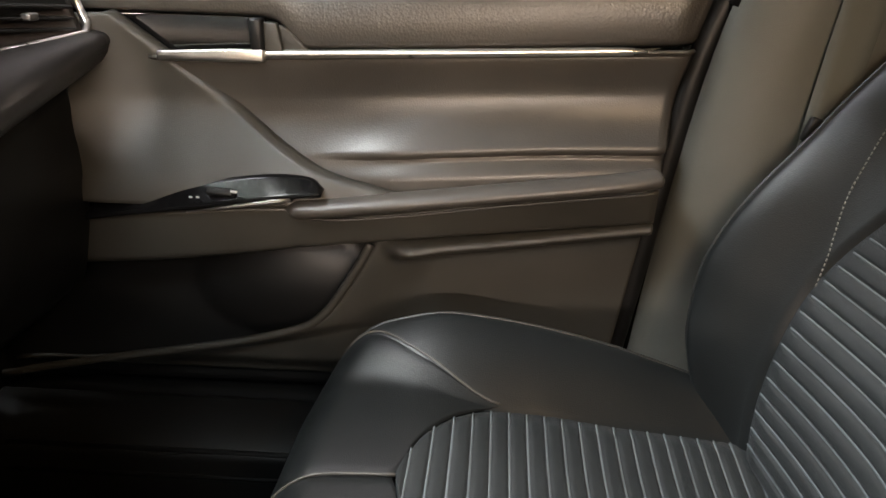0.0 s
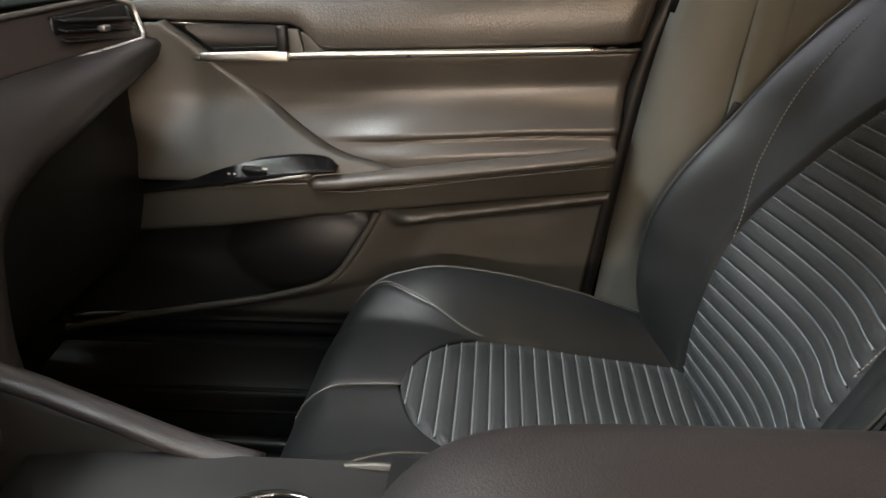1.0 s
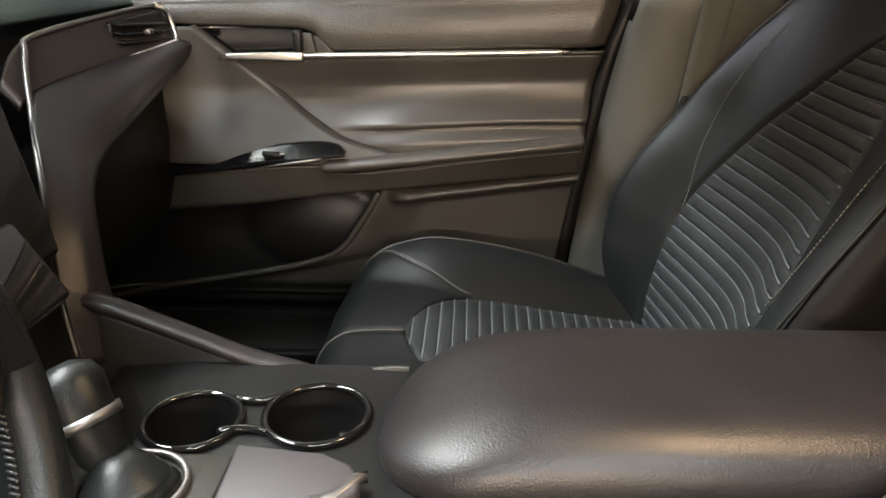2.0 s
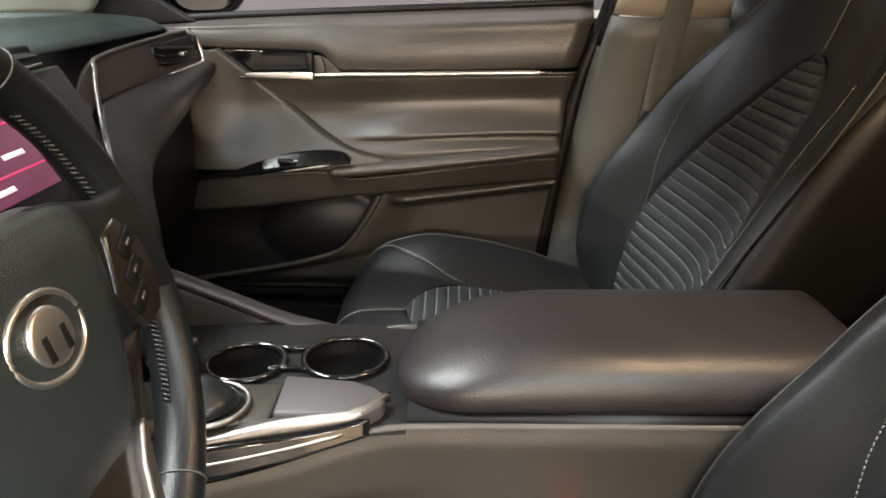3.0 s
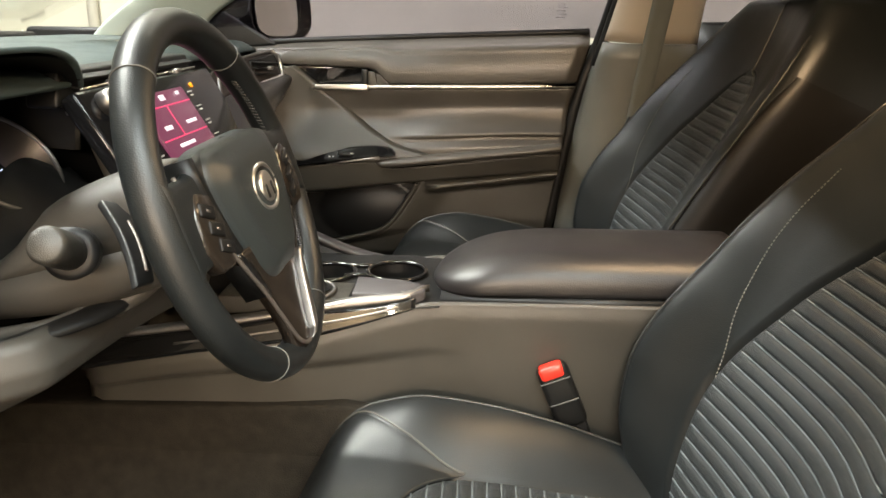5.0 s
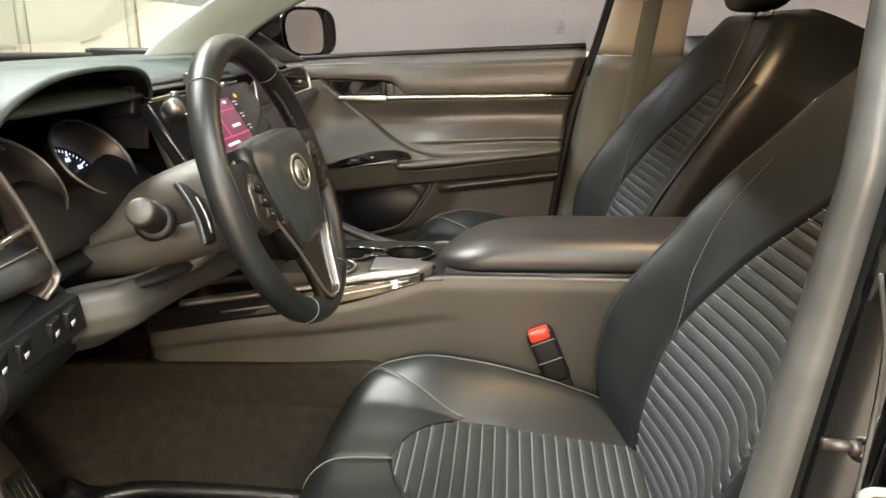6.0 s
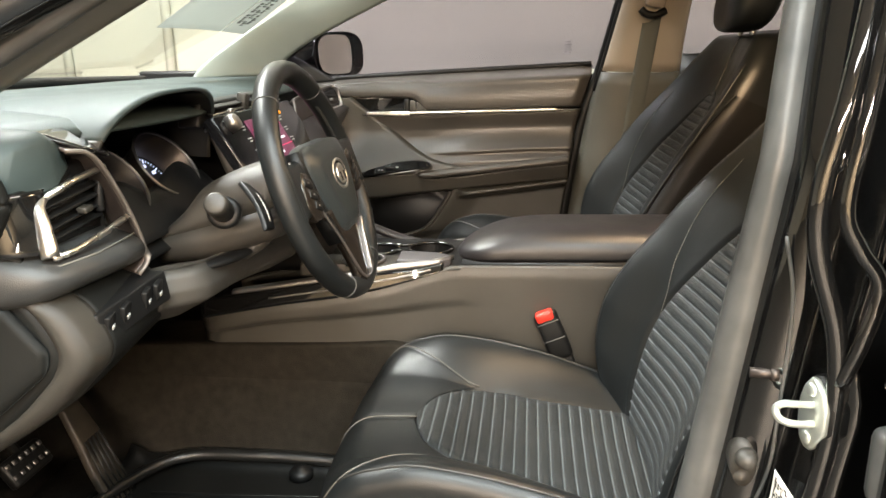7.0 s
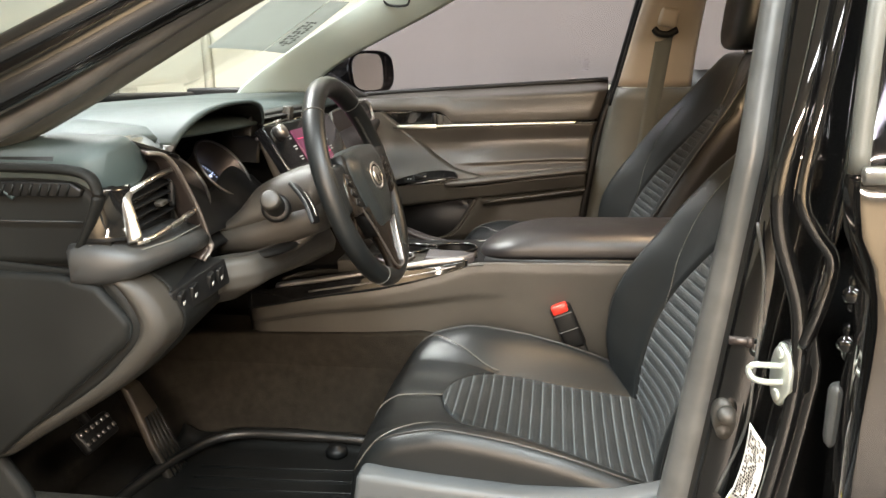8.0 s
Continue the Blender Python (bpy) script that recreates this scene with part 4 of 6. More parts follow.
# seat buckles beside the tunnel
def buckle(m):
    b = thing("seat_buckle", "black seat buckle with red release button", "buckle", "seat buckles", at=m)
    R = rot(0, -23, 0)

    def at(dx, dy, dz):
        return m.translation + R @ V(dx, dy, dz)
    part("buckle_body", box(*at(0, 0, 0), 0.047, 0.026, 0.104, R, 0.010, 3), BLACK, b)
    part("release_button", box(*at(-0.001, -0.003, 0.044), 0.036, 0.024, 0.021, R, 0.006, 3), RED, b, "red plastic button")
    part("buckle_neck", box(*at(0.002, 0, -0.065), 0.036, 0.016, 0.06, R, 0.004), BLACK, b)
    for dz in (0.031, -0.006):
        part("buckle_line", box(*at(0, -0.0134, dz), 0.045, 0.0016, 0.0018, R), GREYTHREAD, b)
    return b


buckle(pose(0.153, -0.126, 0.512))
buckle(pose(0.19, 0.126, 0.55))

# passenger belt: webbing down the pillar from its guide
belt = thing("seat_belt", "grey seat belt hanging down the pillar", "seat belt", at=pose(0.40, 0.69, 0.7))
part("webbing", sheet(lambda u, v: V(curve(u, [(0, 0.368), (1, 0.432)]) - 0.024 + 0.048 * v, curve(u, [(0, 0.700), (0.4, 0.706), (1, 0.672)]), 0.60 + 0.56 * u), 16, 3), WEB, belt, "woven grey webbing", mods=(("SOLIDIFY", (0.0015, 0)),))
part("belt_guide", tube(spline([(0.396, 0.664, 1.155), (0.41, 0.660, 1.142), (0.435, 0.660, 1.138), (0.462, 0.664, 1.150)], 6), 0.010, 10), BLACK, belt, "black belt guide loop")
part("guide_cover", box(0.435, 0.655, 1.185, 0.055, 0.03, 0.055, rot(0, 12, 0), 0.012, 3), BEIGE, belt, "beige guide cover")
part("latch_stop", box(0.376, 0.695, 0.800, 0.022, 0.012, 0.03, rot(0, 20, 0), 0.004), BLACK, belt)

# ---- centre console ----
con = thing("centre_console", "dark centre console with cup holders and padded armrest", "console", at=pose(0.0, 0, 0.4))


def con_top(x):
    return curve(x, [(-0.59, 0.530), (-0.517, 0.545), (-0.40, 0.568), (-0.276, 0.588), (-0.21, 0.601), (-0.15, 0.616), (-0.085, 0.635), (-0.045, 0.645), (0.02, 0.646), (0.45, 0.650)])


def con_y(x):
    """Half width of the console at its top line."""
    return 0.106 + 0.022 * ss(0.0, -0.3, x) + 0.008 * ss(0.04, -0.2, x)


def con_side(sg):
    def f(u, v):
        x = -0.575 + 1.025 * u
        z = 0.30 + (con_top(x) - 0.30) * v
        y = 0.110 - 0.006 * ss(0.5, 0.0, v) - 0.004 * ss(0.93, 1.0, v) + 0.022 * ss(0.0, -0.3, x)
        crease = curve(x, [(-0.565, 0.498), (-0.398, 0.528), (-0.255, 0.544), (-0.05, 0.568)])
        y += 0.008 * ss(crease - 0.006, crease + 0.006, z) * ss(0.04, -0.2, x) - 0.03 * ss(-0.545, -0.575, x)
        return V(x, sg * y, z)
    return f


part("side_panel", sheet(con_side(-1), 60, 60), DOORHARD, con, "grained side panel", mods=(("SOLIDIFY", (0.004, 0)),))
part("side_panel", sheet(con_side(1), 60, 24), DOORHARD, con, "grained side panel", mods=(("SOLIDIFY", (0.004, 0)),))
part("lower_carpet", prism([(-0.98, 0.24), (-0.95, 0.462), (-0.3, 0.484), (-0.17, 0.490), (0.0, 0.46), (0.3, 0.36), (0.3, 0.24)], "y", -0.150, -0.118), CARPET, con, "dark carpet beside the console", mods=(("BEVEL", 0.006),))
part("console_rear", box(0.45, 0, 0.47, 0.03, 0.25, 0.34, bev=0.01), DOORHARD, con)

# upper deck with two wells cut through it
DECK = 0.640
CUPS = ((-0.218, 0.012, 0.042), (-0.108, 0.026, 0.046))


def ring(cx, cy, r, z, n=36):
    return [V(cx + r * math.cos(2 * math.pi * k / n), cy + r * math.sin(2 * math.pi * k / n), z) for k in range(n)]


deck = bmesh.new()
outer = [deck.verts.new(p) for p in [(-0.33, -0.118, 0.60), (-0.25, -0.118, 0.612), (-0.15, -0.118, 0.630), (-0.03, -0.118, DECK), (-0.03, 0.118, DECK), (-0.15, 0.118, DECK), (-0.25, 0.118, DECK), (-0.33, 0.118, DECK - 0.004)]]
edges = [deck.edges.new((outer[i], outer[(i + 1) % len(outer)])) for i in range(len(outer))]
for cx, cy, r in CUPS:
    vs = [deck.verts.new(p) for p in ring(cx, cy, r, DECK)]
    edges += [deck.edges.new((vs[i], vs[(i + 1) % len(vs)])) for i in range(len(vs))]
bmesh.ops.triangle_fill(deck, edges=edges, use_beauty=True)
part("deck", deck, BLACK, con, "black console deck", smooth=False)
for cx, cy, r in CUPS:
    cup = part("cup_holder", loft([ring(cx, cy, r, DECK), ring(cx, cy, r - 0.001, DECK - 0.02), ring(cx, cy, r - 0.004, DECK - 0.07), ring(cx, cy, r - 0.012, DECK - 0.075)], cap=False), BLACK, con, "round black cup holder")
    part("cup_floor", loft([ring(cx, cy, r - 0.005, DECK - 0.073), ring(cx, cy, r - 0.005, DECK - 0.078)]), BLACK, cup)
    part("cup_rim", tube(ring(cx, cy, r + 0.001, DECK + 0.003), 0.0038, 10, closed=True), GLOSS, cup, "glossy black rim")
    part("cup_grip", box(cx + 0.028, cy - 0.022, DECK - 0.016, 0.012, 0.010, 0.030, rot(0, 0, -40), 0.003), GLOSS, cup)
for cy in (0.050, -0.012):
    part("rim_bridge", tube(spline([(-0.190, cy * 0.85 + 0.006, DECK + 0.003), (-0.176, cy * 0.72 + 0.008, DECK + 0.004), (-0.160, cy * 0.74 + 0.009, DECK + 0.004), (-0.146, cy * 0.92 + 0.008, DECK + 0.003)], 4), 0.0038, 8), GLOSS, con, "glossy black bridge between the rims")

# silver shifter surround on the driver's side, lever with leather knob
def trim_top(x):
    return curve(x, [(-0.56, 0.578), (-0.42, 0.602), (-0.33, 0.617), (-0.21, 0.637), (-0.146, 0.649), (-0.10, 0.653), (-0.052, 0.656)])


def trim_low(x):
    return curve(x, [(-0.56, 0.570), (-0.42, 0.591), (-0.33, 0.606), (-0.21, 0.628), (-0.114, 0.638), (-0.052, 0.651)])


def trim_y(x):
    """Outer edge of the shifter surround, drawn in to a rounded tip."""
    return 0.006 - con_y(x) + 0.034 * ss(-0.085, -0.048, x) ** 2


XS = [-0.50 + 0.452 * i / 40 for i in range(41)]
part("shifter_trim", loft([[V(x, trim_y(x), trim_low(x)), V(x, trim_y(x), trim_low(x) + 0.65 * (trim_top(x) - trim_low(x))), V(x, trim_y(x) + 0.003, trim_top(x)), V(x, min(trim_y(x) + 0.014, -0.07), trim_top(x) + 0.0008), V(x, min(trim_y(x) + 0.016, -0.068), trim_low(x) - 0.006)] for x in XS]), SILVER, con, "satin silver shifter surround")
part("shifter_top", prism([(-0.162, -0.034), (-0.088, -0.043), (-0.064, -0.056), (-0.053, -0.072), (-0.054, -0.088), (-0.070, -0.104), (-0.160, -0.107)], "z", 0.630, 0.6545), TOPGREY, con, "dark satin top face of the surround", mods=(("BEVEL", 0.004),))
part("shifter_panel", prism([(-0.36, -0.108), (-0.36, -0.034), (-0.164, -0.034), (-0.164, -0.107)], "z", 0.615, 0.6435), HARD, con, "dark shifter panel", mods=(("BEVEL", 0.004),))
part("side_strip", sheet(lambda u, v: V(-0.565 + 0.50 * u, -con_y(-0.565 + 0.50 * u) - 0.002 + 0.006 * v, con_top(-0.565 + 0.50 * u) - 0.006 + (trim_low(-0.565 + 0.50 * u) + 0.008 - con_top(-0.565 + 0.50 * u)) * v), 50, 6), GLOSS, con, "glossy black side strip", mods=(("SOLIDIFY", (0.003, 1)),))
# silver tube stands in for the thin highlight along the side strip
part("highlight_line", tube([V(x, -con_y(x) - 0.001, 0.55 * con_top(x) + 0.45 * trim_low(x)) for x in [-0.42 + 0.33 * i / 20 for i in range(21)]], 0.0022, 8), SILVER, con, "thin silver line drawn as the side strip's highlight")
lever = thing("gear_lever", "black gear lever with leather knob", "gear lever", at=pose(-0.235, -0.085, 0.64))
part("boot", lathe((-0.235, -0.082, 0.640), (-0.243, -0.076, 0.674), [(0, 0.040), (0.3, 0.034), (0.7, 0.022), (1, 0.012)]), LEATHER, lever, "soft gaiter")
part("boot_ring", tube(ring(-0.232, -0.082, 0.042, 0.647), 0.003, 8, closed=True), SILVER, lever, "silver ring")
part("knob", lathe((-0.250, -0.072, 0.655), (-0.290, -0.050, 0.735), [(0, 0.012), (0.15, 0.020), (0.5, 0.024), (0.8, 0.027), (0.93, 0.022), (1, 0.008)]), LEATHER, lever, "leather knob")
part("knob_band", lathe((-0.266, -0.063, 0.690), (-0.2695, -0.061, 0.697), [(0, 0.0265), (1, 0.0268)]), SILVER, lever, "silver band")

# tall side rail running up from the deck to the dash
def rail(sg):
    pts = [(-0.140, sg * 0.122, 0.628), (-0.20, sg * 0.126, 0.642), (-0.28, sg * 0.130, 0.672), (-0.345, sg * 0.131, 0.697), (-0.40, sg * 0.130, 0.708), (-0.46, sg * 0.128, 0.690), (-0.52, sg * 0.125, 0.65)]
    return spline(pts, 6)


for sg in (1,):
    part("side_rail", tube(rail(sg), 0.0125, 12, flat=0.75), PADBROWN, con, "padded rail rising to the dash")
    line = rail(sg)
    part("rail_web", sheet(lambda u, v: line[round(u * (len(line) - 1))].lerp(V(line[round(u * (len(line) - 1))].x, sg * 0.112, 0.56), v) + V(0, -0.008 * math.sin(math.pi * v), 0), len(line) - 1, 8), BLACK, con, "black inner side of the rail", mods=(("SOLIDIFY", (0.005, 0)),))

# padded armrest lid
def lid(u, v):
    t = u * u
    x = -0.052 + 0.496 * t
    k = min(1, t / 0.20)
    w = 0.109 * (1 - (1 - k) ** 2.3) ** 0.42
    k = min(1, t / 0.42)
    h = 0.052 * (1 - (1 - k) ** 2.2) ** 0.68 * (1 - 0.5 * ss(0.94, 1.0, t))
    a = 2 * math.pi * v
    c, s = math.cos(a), math.sin(a)
    yy = math.copysign(abs(c) ** (0.60 if s > 0 else 0.5), c) * w
    zz = math.copysign(abs(s) ** (0.80 if s > 0 else 0.6), s)
    z = 0.661 - 0.004 * ss(0.25, 0.0, t) + (zz * h if s > 0 else zz * 0.014 * (1 - (1 - min(1, t / 0.05)) ** 2)) + 0.006 * t
    return V(x + 0.018 * ss(-0.1, 0.1, yy) * (1 - k), yy + 0.004, z)


lidp = part("armrest_lid", sheet(lid, 70, 64, wrap_v=True), LIDLEATHER, con, "padded leather armrest lid")
part("lid_rear", loft([[lid(1, j / 64) for j in range(64)], [lid(1, j / 64) * 0.5 + V(0.226, 0.002, 0.333) for j in range(64)]]), LIDLEATHER, lidp)
part("lid_gap", prism([(-0.03, 0.634), (-0.03, 0.650), (0.44, 0.658), (0.44, 0.640)], "y", -0.106, 0.112), BLACK, con)

# ---- dashboard ----
dash = thing("dashboard", "dark dashboard with vents, gauges and lit screen", "dashboard", at=pose(-0.6, 0, 0.6))


def edge_x(y):
    return curve(y, [(-0.76, -0.62), (-0.66, -0.60), (-0.62, -0.56), (-0.56, -0.50), (-0.3, -0.47), (0.0, -0.50), (0.5, -0.52), (0.72, -0.53)])


def dash_top(u, v):
    y = -0.75 + 1.49 * v
    x = edge_x(y) + (-1.13 - 0.08 * math.sin(math.pi * v) - edge_x(y)) * u
    z = curve(u, [(0, 0.958), (0.06, 0.976), (0.3, 0.985), (0.7, 0.985), (1, 0.968)])
    if y < -0.1:
        z -= 0.012 * ss(-0.55, -0.70, y)
    z -= 0.05 * ss(0.70, 0.74, abs(y)) ** 2
    return V(x, y, z)


part("dash_top", sheet(dash_top, 40, 90), DASHTOP, dash, "grained soft dash top", mods=(("SOLIDIFY", (0.006, -1)),))
for y0, y1, xf in ((-0.735, -0.585, -0.56), (-0.585, -0.185, -0.70), (-0.185, 0.72, -0.56)):
    part("fascia_core", prism([(xf, 0.95), (xf, 0.70), (-0.705, 0.56), (-1.08, 0.60), (-1.08, 0.95)], "y", y0, y1), BLACK, dash, "dark inner structure")

# hood over the gauges
HC = -0.385


def hood(u, v):
    a = math.pi * v
    w = 0.195 - 0.012 * u
    y = HC + w * math.copysign(abs(math.cos(a)) ** 0.72, math.cos(a))
    h = 0.135 * abs(math.sin(a)) ** 0.62
    x = -0.440 - 0.05 * (1 - math.sin(a)) - 0.27 * u
    return V(x, y, 0.872 + h * (1 - 0.25 * u) + 0.02 * u)


part("gauge_hood", sheet(lambda u, v: hood(u, 0.13 + 0.74 * v), 20, 48), DASHTOP, dash, "soft hood over the gauges", mods=(("SOLIDIFY", (0.006, -1)),))
for v0 in (0.0, 0.87):
    part("hood_side", sheet(lambda u, v: hood(u, v0 + 0.13 * v), 20, 12), HARD, dash, "dark side of the gauge hood", mods=(("SOLIDIFY", (0.006, -1)),))
part("hood_lining", sheet(lambda u, v: hood(0.012 + 0.95 * u, v) + V(0, -0.010 * math.cos(math.pi * v), -0.010 * math.sin(math.pi * v)), 14, 48), BLACK, dash, "black lining under the hood")
part("gauge_back", box(-0.675, HC, 0.885, 0.02, 0.36, 0.16), BLACK, dash)
part("gauge_lens", sheet(lambda u, v: V(-0.485 - 0.09 * u, HC - 0.17 + 0.34 * v, 0.83 + 0.13 * u), 4, 8), CLEAR, dash).visible_shadow = False


def gauge(y, ry, rz):
    c, ax = V(-0.525, y, 0.872), V(0.80, 0, 0.60)
    s, q = V(0, 1, 0), V(-0.60, 0, 0.80)

    def at(d, a, k):
        return c + ax * d + s * (math.cos(a) * ry * k) + q * (math.sin(a) * rz * k)
    g = part("gauge", loft([[at(d, 2 * math.pi * j / 48, k) for j in range(48)] for d, k in ((-0.045, 0.80), (-0.02, 0.88), (0, 0.97), (0.004, 1.0))], cap=False), DARKTRIM, dash, "deep dark gauge cone")
    part("gauge_ring", tube([at(0.004, 2 * math.pi * j / 56, 1.01) for j in range(56)], 0.0026, 8, closed=True), SILVER, g, "silver gauge ring")
    part("gauge_face", loft([[at(d, 2 * math.pi * j / 40, 0.82) for j in range(40)] for d in (-0.052, -0.048)]), BLACK, g, "black dial face")
    marks = []
    for k in range(41):
        a = radians(-50 + 280 * k / 40)
        big = k % 5 == 0
        p = at(-0.0465, a, 0.62 if big else 0.68)
        marks.append(cyl(p, at(-0.0465, a, 0.74), 0.0012 if big else 0.0007, n=5))
        if big:
            t = at(-0.0465, a, 0.50)
            marks.append(box(t.x, t.y, t.z, 0.002, 0.009, 0.006, rot(0, -20, 0)))
    part("gauge_marks", merged(*marks), DIAL, g, "lit blue-white dial marks")
    part("needle", cyl(at(-0.044, 0, 0), at(-0.044, 3.8, 0.66), 0.0016, 0.0006, 6), MARK, g)


gauge(HC - 0.092, 0.078, 0.066)
gauge(HC + 0.092, 0.078, 0.066)
part("stack_cheek", sheet(lambda u, v: V(-0.505 + 0.02 * v, -0.185 - 0.005 * v, 0.95 - 0.02 * v).lerp(V(-0.43 + 0.085 * v, -0.215 - 0.01 * (1 - v), 0.80 - 0.01 * v), u), 12, 8), HARD, dash, "grained panel beside the screen", mods=(("SOLIDIFY", (0.006, 0)),))
part("gauge_surround", sheet(lambda u, v: V(-0.455 - 0.06 * u, HC - 0.20 + 0.40 * v, 0.790 + 0.055 * u + 0.03 * math.sin(math.pi * v * 2) ** 2 * u), 8, 40), BLACK, dash, "dark lower gauge surround", mods=(("SOLIDIFY", (0.006, 0)),))

# driver's end: side cap, outer vent in its silver bracket, padded roll, knee panel
def cap_side(u, v):
    x = -0.50 - 0.36 * u
    zt = curve(x, [(-0.86, 0.925), (-0.62, 0.935), (-0.535, 0.930), (-0.505, 0.912), (-0.485, 0.88)])
    z = 0.80 + (zt - 0.80) * v
    return V(x + 0.02 * (1 - v), -0.742 + 0.015 * ss(0.85, 1, v), z)


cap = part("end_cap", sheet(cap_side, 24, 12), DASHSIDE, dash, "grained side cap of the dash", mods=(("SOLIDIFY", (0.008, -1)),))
BLOCK = ((-0.737, 0.938, -0.506, 0.905), (-0.731, 0.950, -0.498, 0.905), (-0.712, 0.965, -0.486, 0.906), (-0.672, 0.974, -0.476, 0.911), (-0.664, 0.973, -0.475, 0.913), (-0.622, 0.958, -0.487, 0.922), (-0.616, 0.950, -0.50, 0.925))
part("end_block", loft([[V(-0.92, y, 0.86), V(-0.92, y, zt + 0.004), V(-0.70, y, zt + 0.006), V(-0.58, y, zt + 0.003), V(xf - 0.026, y, zt), V(xf - 0.014, y, zt - 0.004), V(xf - 0.006, y, zt - 0.012), V(xf, y, zb), V(xf - 0.03, y, zb - 0.06)] for y, zt, xf, zb in BLOCK]), DASHTOP, dash, "soft faceted outer corner of the dash", mods=(("BEVEL", 0.004),))
part("vent_top_panel", sheet(lambda u, v: V(-0.515, -0.652, 0.968).lerp(V(-0.530, -0.505, 0.966), v).lerp(V(-0.458, -0.612, 0.944).lerp(V(-0.470, -0.552, 0.928), v), u), 6, 6), GLOSS, dash, "glossy black panel above the vent", mods=(("SOLIDIFY", (0.006, -1)),))
part("side_grille", prism([(-0.655, 0.897), (-0.65, 0.919), (-0.53, 0.917), (-0.514, 0.906), (-0.518, 0.896)], "y", -0.749, -0.738), BLACK, cap, "black side defroster grille", mods=(("BEVEL", 0.003),))
part("grille_frame", tube(spline([(-0.90, -0.746, 0.938), (-0.66, -0.747, 0.938), (-0.52, -0.747, 0.932), (-0.492, -0.746, 0.905), (-0.503, -0.745, 0.87), (-0.535, -0.744, 0.815)], 8), 0.011, 12, flat=0.6), DASHSIDE, cap, "raised rounded frame")
part("cap_seam", box(-0.70, -0.7465, 0.862, 0.36, 0.002, 0.0025), BLACK, cap)
for i in range(9):
    part("slat", box(-0.645 + 0.014 * i, -0.7500, 0.907, 0.003, 0.004, 0.017, rot(0, 25, 0)), DASHSIDE, cap)

ov = part("outer_vent", prism([(-0.735, 0.818), (-0.735, 0.905), (-0.565, 0.935), (-0.555, 0.80)], "x", -0.515, -0.485), GLOSS, dash, "glossy black vent panel", mods=(("BEVEL", 0.006),))
for zz in (0.848, 0.862, 0.876, 0.890):
    part("vane", box(-0.482, -0.640, zz, 0.018, 0.115, 0.003, rot(6, 15, 0), 0.001), BLACK, ov)
for yy in (-0.68, -0.64, -0.60):
    part("vane", box(-0.494, yy, 0.868, 0.012, 0.003, 0.062, None, 0.001), BLACK, ov)
part("vent_slider", box(-0.468, -0.630, 0.868, 0.014, 0.018, 0.008, rot(6, 0, 0), 0.002), HARD, ov)
part("vent_wheel", box(-0.474, -0.585, 0.882, 0.012, 0.010, 0.055, rot(-8, 0, 0), 0.004), BLACK, ov)
part("vent_bracket", tube([(-0.462, -0.585, 0.916), (-0.472, -0.640, 0.907), (-0.478, -0.695, 0.894)], 0.0045, 8), CHROME, ov, "chrome upper vent edge")
part("vent_bracket", tube(spline([(-0.478, -0.695, 0.894), (-0.476, -0.708, 0.884), (-0.468, -0.715, 0.862), (-0.457, -0.726, 0.830)], 6), lambda t: 0.0055 + 0.0055 * t, 10), CHROME, ov, "bright chrome outer vent edge")
part("vent_bracket", tube([(-0.457, -0.722, 0.828), (-0.450, -0.690, 0.829), (-0.444, -0.630, 0.838), (-0.440, -0.575, 0.849)], 0.0045, 8), CHROME, ov, "chrome lower vent edge")
brk = spline([(-0.478, -0.640, 0.944), (-0.460, -0.612, 0.934), (-0.446, -0.588, 0.885), (-0.434, -0.570, 0.825), (-0.428, -0.566, 0.785), (-0.436, -0.580, 0.765)], 8)
part("silver_bracket", sheet(lambda u, v: brk[round(u * 40)] + V(-0.045 * v, 0.012 * v, 0.004 * math.sin(math.pi * v)), 40, 5), DARKTRIM, dash, "dark satin bracket round the vent", mods=(("SOLIDIFY", (0.005, 0)),))
part("bracket_edge", tube(brk, 0.0066, 12, flat=0.5), BRONZE, dash, "satin bronze bracket edge")
part("padded_roll", loft([[V(-0.52 + 0.085 * math.sin(a) * k1 + dx, y, 0.801 + 0.033 * k2 * math.cos(a)) for a in [math.pi * (-0.1 + 1.2 * j / 16) for j in range(17)]] for y, k1, k2, dx in ((-0.763, 0.16, 0.35, -0.014), (-0.759, 0.45, 0.70, -0.010), (-0.749, 0.76, 0.92, -0.004), (-0.73, 0.92, 1.0, 0), (-0.70, 1.0, 1.0, 0), (-0.62, 1.08, 1.0, 0.004), (-0.575, 1.05, 1.0, 0.008))], closed=False, cap=True), ROLLPAD, dash, "padded roll with stitched edge", mods=(("SOLIDIFY", (0.006, -1)),))
part("vent_side", sheet(lambda u, v: V(-0.527, -0.748, 0.832).lerp(V(-0.466, -0.728, 0.834), v).lerp(V(-0.498, -0.743, 0.908).lerp(V(-0.478, -0.692, 0.906), v), u) + V(0.5, -0.85, 0) * (0.008 * math.sin(math.pi * v)), 10, 14), GLOSS, ov, "glossy black corner beside the vent", mods=(("SOLIDIFY", (0.004, 0)),))
part("roll_stitch", tube([(-0.512, -0.750, 0.830), (-0.452, -0.72, 0.818), (-0.440, -0.66, 0.818), (-0.434, -0.58, 0.824)], 0.0012, 5), THREAD, dash, "pale stitch line")


